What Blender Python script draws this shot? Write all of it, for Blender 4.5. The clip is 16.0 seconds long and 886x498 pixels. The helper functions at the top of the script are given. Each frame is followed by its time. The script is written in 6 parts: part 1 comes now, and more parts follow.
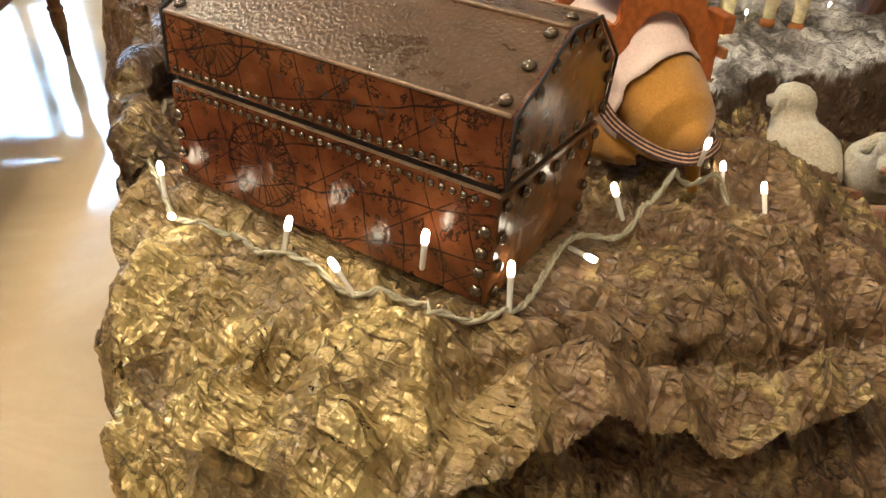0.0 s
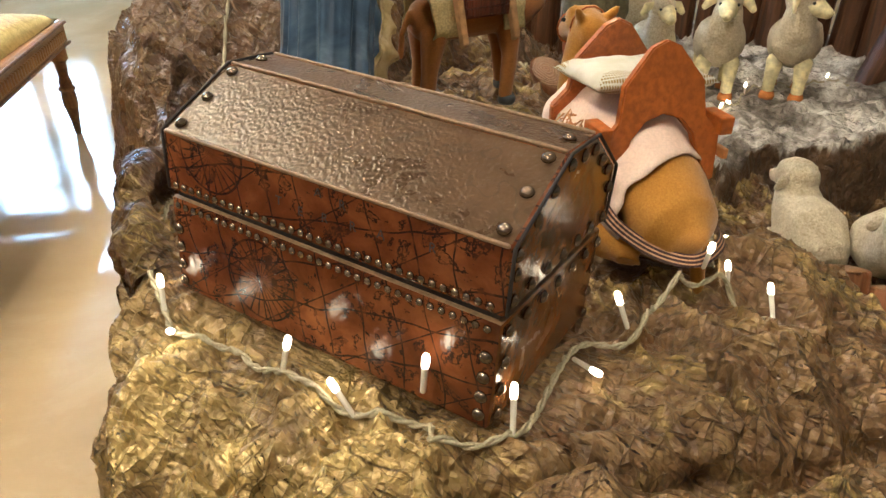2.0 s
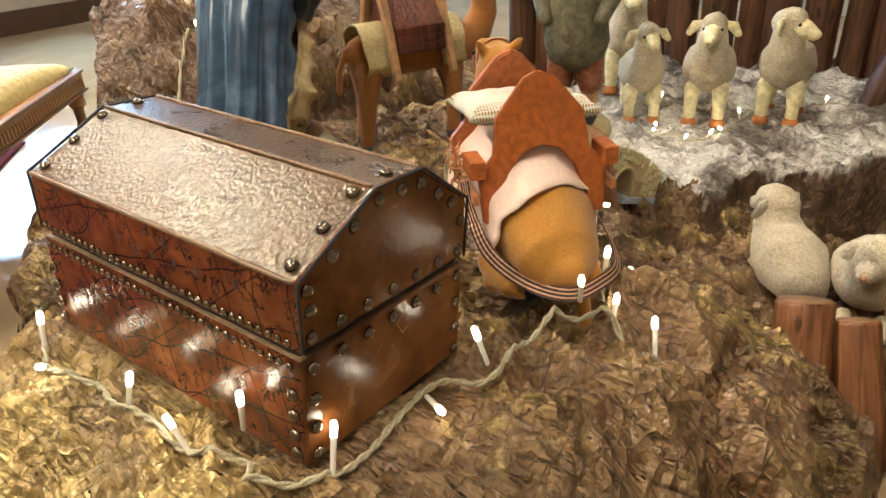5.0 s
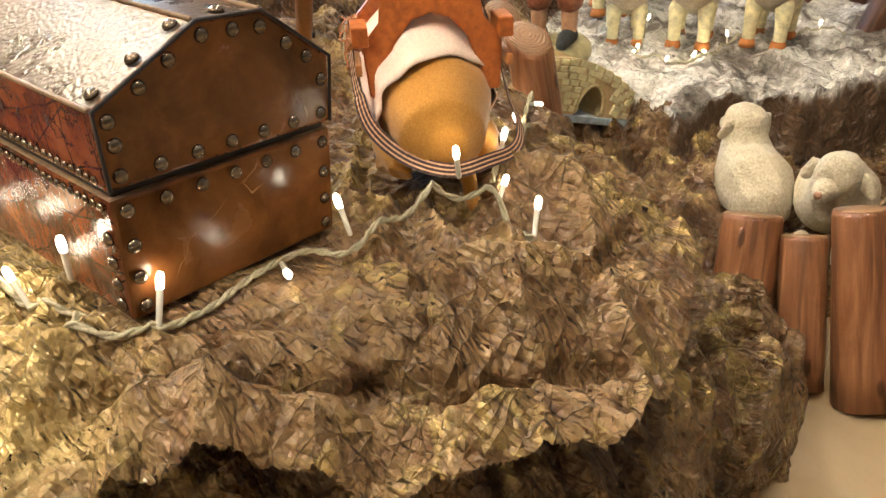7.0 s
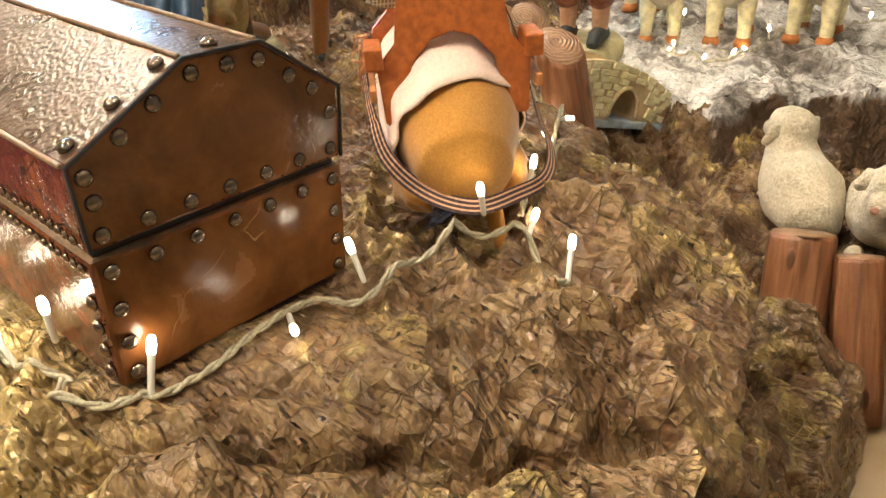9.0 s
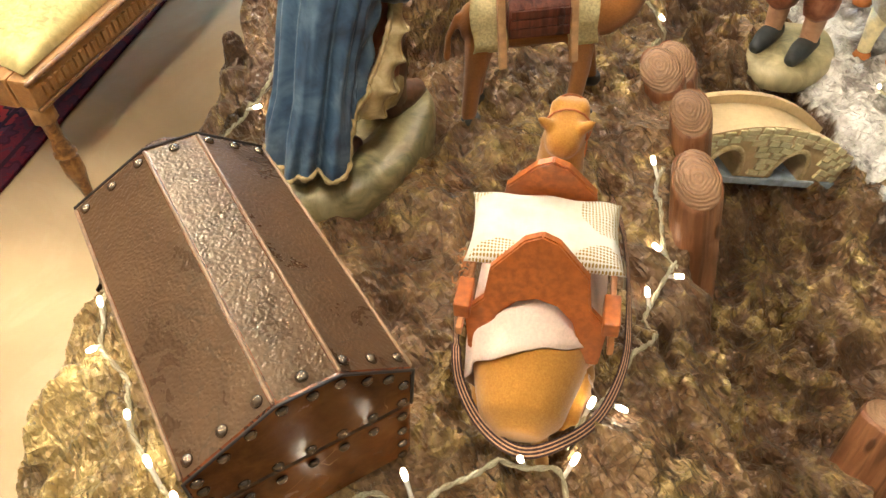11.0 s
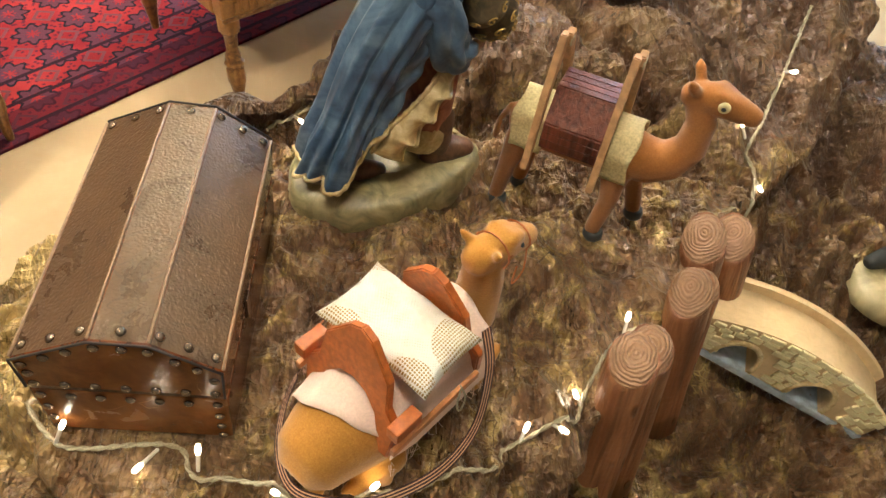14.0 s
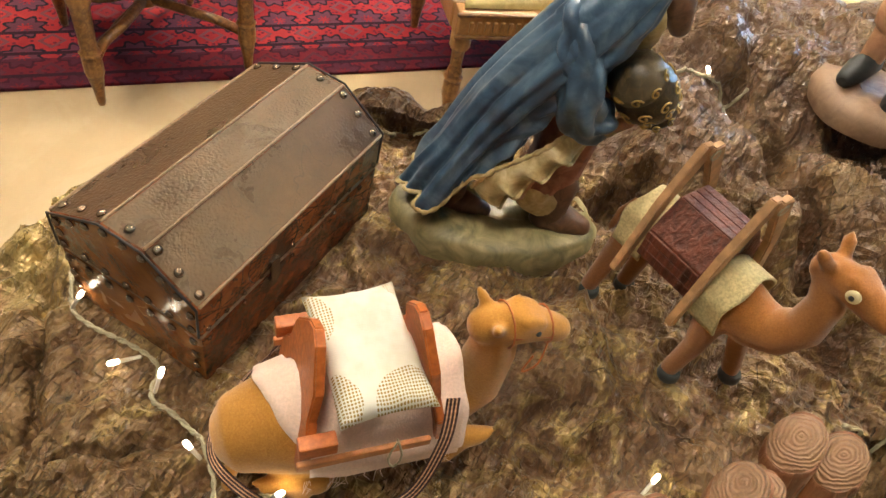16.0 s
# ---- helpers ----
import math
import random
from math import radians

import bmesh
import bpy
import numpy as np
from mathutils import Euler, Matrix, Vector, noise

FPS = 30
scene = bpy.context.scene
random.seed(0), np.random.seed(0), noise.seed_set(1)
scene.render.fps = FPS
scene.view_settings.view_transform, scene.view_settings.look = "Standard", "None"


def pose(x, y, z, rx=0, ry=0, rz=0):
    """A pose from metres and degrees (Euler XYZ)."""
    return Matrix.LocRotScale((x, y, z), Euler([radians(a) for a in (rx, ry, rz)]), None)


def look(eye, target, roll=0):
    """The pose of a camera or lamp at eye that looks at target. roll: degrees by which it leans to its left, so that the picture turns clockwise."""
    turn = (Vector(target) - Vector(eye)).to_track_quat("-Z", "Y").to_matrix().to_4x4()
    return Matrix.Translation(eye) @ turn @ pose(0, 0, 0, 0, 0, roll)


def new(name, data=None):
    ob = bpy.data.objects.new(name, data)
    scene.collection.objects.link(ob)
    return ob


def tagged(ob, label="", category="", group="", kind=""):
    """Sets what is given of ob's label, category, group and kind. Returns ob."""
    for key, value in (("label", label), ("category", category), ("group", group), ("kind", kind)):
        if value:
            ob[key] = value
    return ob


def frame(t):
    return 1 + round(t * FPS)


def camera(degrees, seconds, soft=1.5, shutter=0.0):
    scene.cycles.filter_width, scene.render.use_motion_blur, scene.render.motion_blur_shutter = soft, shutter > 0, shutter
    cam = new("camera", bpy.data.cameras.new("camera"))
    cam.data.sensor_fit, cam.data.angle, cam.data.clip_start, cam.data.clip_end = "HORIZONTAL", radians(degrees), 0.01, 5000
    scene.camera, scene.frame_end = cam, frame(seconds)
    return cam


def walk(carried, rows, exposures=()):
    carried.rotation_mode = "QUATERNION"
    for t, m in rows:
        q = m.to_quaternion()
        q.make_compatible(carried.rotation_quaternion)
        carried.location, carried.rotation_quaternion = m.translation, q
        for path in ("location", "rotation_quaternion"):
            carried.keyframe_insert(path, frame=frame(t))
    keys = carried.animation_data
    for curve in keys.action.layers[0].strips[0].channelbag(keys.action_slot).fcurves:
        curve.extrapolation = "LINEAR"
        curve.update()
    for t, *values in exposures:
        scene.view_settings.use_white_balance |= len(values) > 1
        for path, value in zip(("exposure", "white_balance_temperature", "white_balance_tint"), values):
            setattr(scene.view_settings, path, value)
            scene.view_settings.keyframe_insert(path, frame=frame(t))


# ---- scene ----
cam = camera(64.0, 16.0)
METRES, EYE, TILT, LEAN, TURN = 8.0, 1.5, 0.0, 0.0, 0.0
PATH = [
    (0, (0.225, -0.457, 0.414), (-0.614, 0.961, -0.72), 1.4),
    (0.5, (0.214, -0.445, 0.431), (-0.636, 1.007, -0.65), 1.7),
    (1, (0.214, -0.437, 0.444), (-0.656, 1.03, -0.6), 1.3),
    (1.5, (0.214, -0.432, 0.455), (-0.679, 1.036, -0.568), 0.7),
    (2, (0.209, -0.419, 0.461), (-0.691, 1.055, -0.547), 0.2),
    (2.5, (0.208, -0.394, 0.467), (-0.719, 1.071, -0.53), -1.0),
    (3, (0.233, -0.367, 0.474), (-0.713, 1.092, -0.513), -1.7),
    (3.5, (0.261, -0.344, 0.478), (-0.669, 1.137, -0.492), -2.2),
    (3.7, (0.271, -0.34, 0.482), (-0.651, 1.153, -0.479), -2.1),
    (5.8, (0.465, -0.237, 0.419), (-0.666, 1.134, -0.498), -3.7),
    (6, (0.481, -0.222, 0.408), (-0.638, 1.146, -0.528), -3.6),
    (6.5, (0.499, -0.216, 0.381), (-0.624, 1.111, -0.608), -3.4),
    (7, (0.519, -0.209, 0.357), (-0.572, 1.109, -0.679), -2.6),
    (7.5, (0.532, -0.217, 0.336), (-0.548, 1.077, -0.741), -2.3),
    (8, (0.537, -0.224, 0.329), (-0.538, 1.065, -0.759), -2.1),
    (8.5, (0.512, -0.183, 0.345), (-0.57, 1.133, -0.703), -2.7),
    (9, (0.468, -0.138, 0.366), (-0.673, 1.118, -0.692), -4.3),
    (9.5, (0.435, -0.065, 0.443), (-0.848, 1.023, -0.64), -4.9),
    (9.7, (0.444, -0.038, 0.504), (-0.902, 0.951, -0.596), -4.4),
    (11.8, (0.337, 0.201, 0.824), (-0.734, 0.65, -0.805), 0.6),
    (12, (0.422, 0.239, 0.817), (-0.757, 0.563, -0.766), 4.1),
    (12.5, (0.534, 0.328, 0.832), (-0.729, 0.563, -0.7), 8.2),
    (13, (0.59, 0.347, 0.875), (-0.716, 0.563, -0.624), 9.4),
    (13.5, (0.55, 0.391, 0.907), (-0.748, 0.599, -0.6), 8.8),
    (14, (0.445, 0.439, 0.909), (-0.865, 0.582, -0.595), 7.4),
    (14.5, (0.386, 0.483, 0.871), (-0.879, 0.518, -0.678), 8.9),
    (15, (0.383, 0.584, 0.882), (-0.857, 0.249, -0.652), 12.3),
    (15.5, (0.386, 0.642, 0.881), (-0.88, 0.214, -0.607), 13.2),
    (16, (0.357, 0.656, 0.874), (-0.922, 0.193, -0.592), 13.4),
]
EXPOSURE = [(0, -0.16), (2, -0.14), (3.5, -0.08), (6, 0.24), (8, 0.5), (9.5, 0.46), (12, 0.4), (14, 0.34), (16, 0.22)]
walk(cam, [(t, look(eye, target, roll)) for t, eye, target, roll in PATH], EXPOSURE)

# ---- world and large lights ----
world = bpy.data.worlds.new("sky_world")
scene.world = world
world.use_nodes = True
wn = world.node_tree
sky = wn.nodes.new("ShaderNodeTexSky")
sky.sky_type, sky.sun_disc = "NISHITA", False
sky.sun_elevation, sky.sun_rotation = radians(35), radians(250)
wn.links.new(sky.outputs[0], wn.nodes["Background"].inputs[0])
wn.nodes["Background"].inputs[1].default_value = 0.1
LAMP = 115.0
# x, y and half sizes of unseen ceiling lights, added for brightness and glare
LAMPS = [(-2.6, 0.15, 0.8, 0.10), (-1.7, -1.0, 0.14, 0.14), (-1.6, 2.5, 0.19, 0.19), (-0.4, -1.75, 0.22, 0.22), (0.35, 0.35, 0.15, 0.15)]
BULB = 30.0
FLOOR = -0.48


# ---- node helpers ----
class Mat:
    """A node material with a Principled shader and a few short ways to add nodes."""

    def __init__(self, name, rough=0.5, metal=0.0, spec=0.5):
        self.m = bpy.data.materials.new(name)
        self.m.use_nodes = True
        self.t = self.m.node_tree
        self.b = self.t.nodes["Principled BSDF"]
        self.b.inputs["Roughness"].default_value = rough
        self.b.inputs["Metallic"].default_value = metal
        self.b.inputs["Specular IOR Level"].default_value = spec
        self.co = self.t.nodes.new("ShaderNodeTexCoord").outputs["Object"]
        self.h = None

    def put(self, sock, value):
        if isinstance(value, bpy.types.NodeSocket):
            self.t.links.new(value, sock)
        elif isinstance(value, tuple) and len(value) == 3 and sock.type == "RGBA":
            sock.default_value = (*value, 1)
        else:
            sock.default_value = value

    def math(self, op, a, b=0.0, c=0.0, clamp=False):
        n = self.t.nodes.new("ShaderNodeMath")
        n.operation, n.use_clamp = op, clamp
        for s, v in zip(n.inputs, (a, b, c)):
            self.put(s, v)
        return n.outputs[0]

    def map(self, scale=(1, 1, 1), rot=(0, 0, 0), loc=(0, 0, 0), co=None):
        n = self.t.nodes.new("ShaderNodeMapping")
        self.put(n.inputs[0], co or self.co)
        n.inputs["Scale"].default_value, n.inputs["Location"].default_value = scale, loc
        n.inputs["Rotation"].default_value = [radians(a) for a in rot]
        return n.outputs[0]

    def noise(self, scale, detail=4.0, rough=0.55, dist=0.0, co=None):
        n = self.t.nodes.new("ShaderNodeTexNoise")
        self.put(n.inputs["Vector"], co or self.co)
        n.inputs["Scale"].default_value, n.inputs["Detail"].default_value = scale, detail
        n.inputs["Roughness"].default_value, n.inputs["Distortion"].default_value = rough, dist
        return n.outputs[0]

    def vor(self, scale, feature="F1", co=None, out="Distance", metric="EUCLIDEAN"):
        n = self.t.nodes.new("ShaderNodeTexVoronoi")
        n.feature = feature
        if feature != "DISTANCE_TO_EDGE":
            n.distance = metric
        self.put(n.inputs["Vector"], co or self.co)
        n.inputs["Scale"].default_value = scale
        return n.outputs[out]

    def wave(self, scale, dist=0.0, detail=2.0, dscale=1.0, kind="BANDS", axis="X", co=None):
        n = self.t.nodes.new("ShaderNodeTexWave")
        n.wave_type = kind
        if kind == "BANDS":
            n.bands_direction = axis
        else:
            n.rings_direction = axis
        self.put(n.inputs["Vector"], co or self.co)
        for k, v in (("Scale", scale), ("Distortion", dist), ("Detail", detail), ("Detail Scale", dscale)):
            n.inputs[k].default_value = v
        return n.outputs["Fac"]

    def warp(self, scale, amount):
        n = self.t.nodes.new("ShaderNodeTexNoise")
        self.put(n.inputs["Vector"], self.co)
        n.inputs["Scale"].default_value = scale
        v = self.t.nodes.new("ShaderNodeVectorMath")
        v.operation = "MULTIPLY_ADD"
        self.put(v.inputs[0], n.outputs["Color"])
        v.inputs[1].default_value = (amount,) * 3
        self.put(v.inputs[2], self.co)
        return v.outputs[0]

    def step(self, x, lo, hi, a=0.0, b=1.0):
        n = self.t.nodes.new("ShaderNodeMapRange")
        n.interpolation_type = "SMOOTHSTEP"
        for s, v in zip(n.inputs, (x, lo, hi, a, b)):
            self.put(s, v)
        return n.outputs[0]

    def ramp(self, x, stops):
        n = self.t.nodes.new("ShaderNodeValToRGB")
        self.put(n.inputs[0], x)
        el = n.color_ramp.elements
        while len(el) < len(stops):
            el.new(0.5)
        for e, (p, c) in zip(el, stops):
            e.position, e.color = p, (*c, 1)
        return n.outputs[0]

    def mix(self, f, a, b, kind="MIX"):
        n = self.t.nodes.new("ShaderNodeMix")
        n.data_type, n.blend_type = "RGBA", kind
        self.put(n.inputs[0], f)
        self.put(n.inputs[6], a)
        self.put(n.inputs[7], b)
        return n.outputs[2]

    def xyz(self, co=None):
        n = self.t.nodes.new("ShaderNodeSeparateXYZ")
        self.put(n.inputs[0], co or self.co)
        return n.outputs

    def geo(self, name):
        return self.t.nodes.new("ShaderNodeNewGeometry").outputs[name]

    def rnd(self):
        return self.t.nodes.new("ShaderNodeObjectInfo").outputs["Random"]

    def bump(self, height, dist=0.002, strength=1.0):
        n = self.t.nodes.new("ShaderNodeBump")
        self.put(n.inputs["Height"], height)
        n.inputs["Distance"].default_value, n.inputs["Strength"].default_value = dist, strength
        if self.h:
            self.put(n.inputs["Normal"], self.h)
        self.h = n.outputs[0]
        self.put(self.b.inputs["Normal"], self.h)

    def set(self, **kw):
        for k, v in kw.items():
            self.put(self.b.inputs[{"color": "Base Color", "rough": "Roughness", "metal": "Metallic", "coat": "Coat Weight", "sheen": "Sheen Weight"}.get(k, k)], v)
        return self


def simple(name, c, rough=0.5, metal=0.0, grain=60, vary=0.25, bump=0.0006, spec=0.5):
    k = Mat(name, rough, metal, spec)
    n = k.noise(grain, 5)
    big = k.noise(grain / 9, 3)
    d = tuple(x * (1 - vary) for x in c)
    u = tuple(min(1, x * (1 + vary)) for x in c)
    col = k.mix(k.step(n, 0.3, 0.7), d, u)
    k.set(color=k.mix(k.step(big, 0.35, 0.7, 0.0, 0.5), col, d))
    k.bump(n, bump)
    return k.m


def glow(name, c, strength):
    k = Mat(name, 0.4)
    k.set(color=c)
    k.put(k.b.inputs["Emission Color"], c)
    k.b.inputs["Emission Strength"].default_value = strength
    return k.m


# ---- materials ----
def paper_material(name, silver=False):
    """Crinkled paper: crests that wander and break off, fine crinkles between, gold paint brushed over."""
    k = Mat(name, 0.4, spec=0.42)
    w = k.warp(8, 0.028)
    def crest(scale, squeeze, turn, dist, loc):
        n = k.noise(scale, 2.5, 0.45, dist, k.map(squeeze, (0, 0, turn), loc, w))
        return k.math("SUBTRACT", 1.0, k.math("MULTIPLY", k.math("ABSOLUTE", k.math("SUBTRACT", n, 0.5)), 5.0), clamp=True)
    c1 = crest(13, (0.7, 1.7, 1.0), 28, 0.5, (0, 0, 0))
    c3 = crest(52, (0.8, 1.5, 1.0), 55, 0.5, (7, 2, 5))
    # flat facets of four sizes that meet in straight creases and ridges
    f1 = k.vor(13, "DISTANCE_TO_EDGE", k.map((0.7, 1.8, 1.0), (0, 0, 25), co=w))
    f2 = k.vor(29, "DISTANCE_TO_EDGE", k.map((1.9, 0.75, 1.0), (0, 0, -20), (2, 1, 0), co=w))
    f3 = k.vor(62, "DISTANCE_TO_EDGE", k.map((0.8, 1.8, 1.0), (0, 0, 60), (5, 3, 1), co=w))
    f4 = k.vor(120, "DISTANCE_TO_EDGE", k.map((1.5, 0.9, 1.0), (0, 0, 10), (1, 8, 3), co=w))
    # long folds that wander across them
    def vee(scale, squeeze, turn, loc):
        n = k.noise(scale, 0.6, 0.5, 0.15, k.map(squeeze, (12, 8, turn), loc, w))
        return k.math("ABSOLUTE", k.math("SUBTRACT", n, 0.5))
    v1 = vee(9, (0.55, 1.9, 1.0), 32, (0, 0, 0))
    v2 = vee(19, (0.6, 2.0, 1.2), -38, (3, 1, 2))
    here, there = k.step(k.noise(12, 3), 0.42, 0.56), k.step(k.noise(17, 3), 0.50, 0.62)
    # crease shade painted in: thin dark lines along folds and facet edges
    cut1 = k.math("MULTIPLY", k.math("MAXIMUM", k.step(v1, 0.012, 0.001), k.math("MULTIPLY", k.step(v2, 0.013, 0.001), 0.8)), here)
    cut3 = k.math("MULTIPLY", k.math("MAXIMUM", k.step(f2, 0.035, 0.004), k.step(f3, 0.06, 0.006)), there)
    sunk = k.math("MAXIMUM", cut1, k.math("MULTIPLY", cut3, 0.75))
    def wrinkle(scale, turn, loc):
        n = k.noise(scale, 1.2, 0.5, 0.25, k.map((0.32, 1.7, 1.0), (10, -6, turn), loc, w))
        return k.math("SUBTRACT", 1.0, k.math("MULTIPLY", k.math("ABSOLUTE", k.math("SUBTRACT", n, 0.5)), 7.0), clamp=True)
    side = k.step(k.noise(5, 2), 0.44, 0.56)
    w1 = k.math("ADD", k.math("MULTIPLY", wrinkle(30, 28, (0, 4, 1)), side), k.math("MULTIPLY", wrinkle(30, -50, (6, 0, 2)), k.math("SUBTRACT", 1.0, side)))
    w2 = k.math("ADD", k.math("MULTIPLY", wrinkle(68, 12, (2, 9, 3)), side), k.math("MULTIPLY", wrinkle(68, -70, (1, 3, 8)), k.math("SUBTRACT", 1.0, side)))
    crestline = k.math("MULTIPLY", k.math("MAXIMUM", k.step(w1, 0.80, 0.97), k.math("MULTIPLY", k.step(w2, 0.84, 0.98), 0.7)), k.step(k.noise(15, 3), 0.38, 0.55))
    # wrinkle hollows get some of that painted shade too
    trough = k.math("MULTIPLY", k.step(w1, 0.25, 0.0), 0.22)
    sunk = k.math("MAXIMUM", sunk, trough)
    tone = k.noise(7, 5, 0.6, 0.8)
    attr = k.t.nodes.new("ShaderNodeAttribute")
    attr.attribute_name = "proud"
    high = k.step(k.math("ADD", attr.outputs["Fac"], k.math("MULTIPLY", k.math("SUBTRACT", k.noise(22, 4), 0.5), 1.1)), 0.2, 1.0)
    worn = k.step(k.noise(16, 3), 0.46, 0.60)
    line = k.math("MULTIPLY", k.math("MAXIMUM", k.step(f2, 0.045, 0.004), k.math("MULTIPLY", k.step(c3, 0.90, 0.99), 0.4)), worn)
    # pale crests: worn lines, and light on the relief painted into the colour
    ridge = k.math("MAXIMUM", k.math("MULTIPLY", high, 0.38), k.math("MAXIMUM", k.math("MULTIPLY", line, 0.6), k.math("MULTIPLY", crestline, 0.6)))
    if silver:
        col = k.ramp(k.math("ADD", k.math("MULTIPLY", tone, 0.8), k.math("MULTIPLY", k.noise(40, 4), 0.2)), [(0.36, (0.07, 0.055, 0.04)), (0.45, (0.26, 0.23, 0.20)), (0.53, (0.62, 0.59, 0.54)), (0.68, (0.86, 0.85, 0.81))])
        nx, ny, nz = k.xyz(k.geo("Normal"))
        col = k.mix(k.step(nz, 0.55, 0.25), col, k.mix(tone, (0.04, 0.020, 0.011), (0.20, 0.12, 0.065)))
        k.set(color=k.mix(k.math("MULTIPLY", sunk, 0.4), col, (0.12, 0.10, 0.08)))
    else:
        # relief shading put into the base tone: high spots lighter, hollows darker
        relief_tone = k.math("ADD", k.math("MULTIPLY", attr.outputs["Fac"], 0.05), k.math("MULTIPLY", k.math("SUBTRACT", f3, 0.2), 0.26))
        base = k.ramp(k.math("ADD", relief_tone, k.math("ADD", k.math("MULTIPLY", tone, 0.7), k.math("MULTIPLY", k.noise(55, 4), 0.3))), [(0.30, (0.055, 0.026, 0.012)), (0.48, (0.132, 0.068, 0.031)), (0.63, (0.225, 0.133, 0.064)), (0.80, (0.33, 0.215, 0.108))])
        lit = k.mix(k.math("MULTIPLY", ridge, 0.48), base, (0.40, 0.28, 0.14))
        x, y, z = k.xyz()
        # the mountain behind is plainer red-brown paper
        far = k.step(k.math("ADD", x, k.math("MULTIPLY", k.noise(6, 3), 0.2)), -0.50, -0.62)
        lit = k.mix(k.math("MULTIPLY", far, 0.7), lit, k.mix(ridge, (0.078, 0.039, 0.022), (0.165, 0.095, 0.05)))
        # a broad tan patch beside the chest: warm light on the folds, painted in
        ux, uy = k.math("SUBTRACT", x, 0.17), k.math("SUBTRACT", y, 0.14)
        ur = k.math("ADD", k.math("SQRT", k.math("ADD", k.math("MULTIPLY", ux, ux), k.math("MULTIPLY", uy, uy))), k.math("MULTIPLY", k.noise(10, 4), 0.25))
        lit = k.mix(k.math("MULTIPLY", k.step(ur, 0.58, 0.25), k.step(k.noise(24, 4, 0.6, 0.8), 0.40, 0.62, 0.05, 0.5)), lit, (0.35, 0.23, 0.11))
        # gold colour: a broad patch before the chest, scattered strokes of brushed paint elsewhere
        dx = k.math("ADD", x, 0.20)
        dy = k.math("MULTIPLY", k.math("ADD", y, 0.17), 1.5)
        r = k.math("SQRT", k.math("ADD", k.math("MULTIPLY", dx, dx), k.math("MULTIPLY", dy, dy)))
        patch = k.step(k.math("ADD", r, k.math("MULTIPLY", k.noise(9, 4), 0.28)), 0.54, 0.28)
        rub = k.step(k.noise(4.5, 4, 0.6, 0.8), 0.41, 0.55)
        stroke = k.math("MULTIPLY", k.math("MULTIPLY", rub, k.math("SUBTRACT", 1.0, k.math("MULTIPLY", far, 0.85))), k.step(k.noise(16, 4, 0.6, 1.2), 0.46, 0.60))
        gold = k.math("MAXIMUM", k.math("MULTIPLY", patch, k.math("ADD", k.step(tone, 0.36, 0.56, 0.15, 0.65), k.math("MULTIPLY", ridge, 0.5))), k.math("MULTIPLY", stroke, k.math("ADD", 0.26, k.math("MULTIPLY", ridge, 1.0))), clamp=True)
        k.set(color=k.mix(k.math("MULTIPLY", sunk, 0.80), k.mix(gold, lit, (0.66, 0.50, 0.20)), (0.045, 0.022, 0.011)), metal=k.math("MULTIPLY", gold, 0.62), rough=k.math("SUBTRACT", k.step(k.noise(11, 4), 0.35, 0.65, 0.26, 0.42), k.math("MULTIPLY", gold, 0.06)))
    cap = lambda v, hi: k.math("MINIMUM", v, hi)
    k.bump(c1, 0.0025, 1.0)
    k.bump(f1, 0.016, 1.0)
    k.bump(cap(v1, 0.10), 0.032, 1.0)
    k.bump(k.math("SUBTRACT", 1.0, f2), 0.0095, 1.0)
    k.bump(cap(v2, 0.10), 0.014, 1.0)
    k.bump(w1, 0.0029, 1.0)
    k.bump(w2, 0.0011, 1.0)
    k.bump(f3, 0.0040, 1.0)
    k.bump(f4, 0.0016, 0.9)
    k.bump(line, 0.0010, 0.9)
    return k.m


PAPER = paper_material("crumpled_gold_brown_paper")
SILVER = paper_material("crumpled_silver_paper", True)


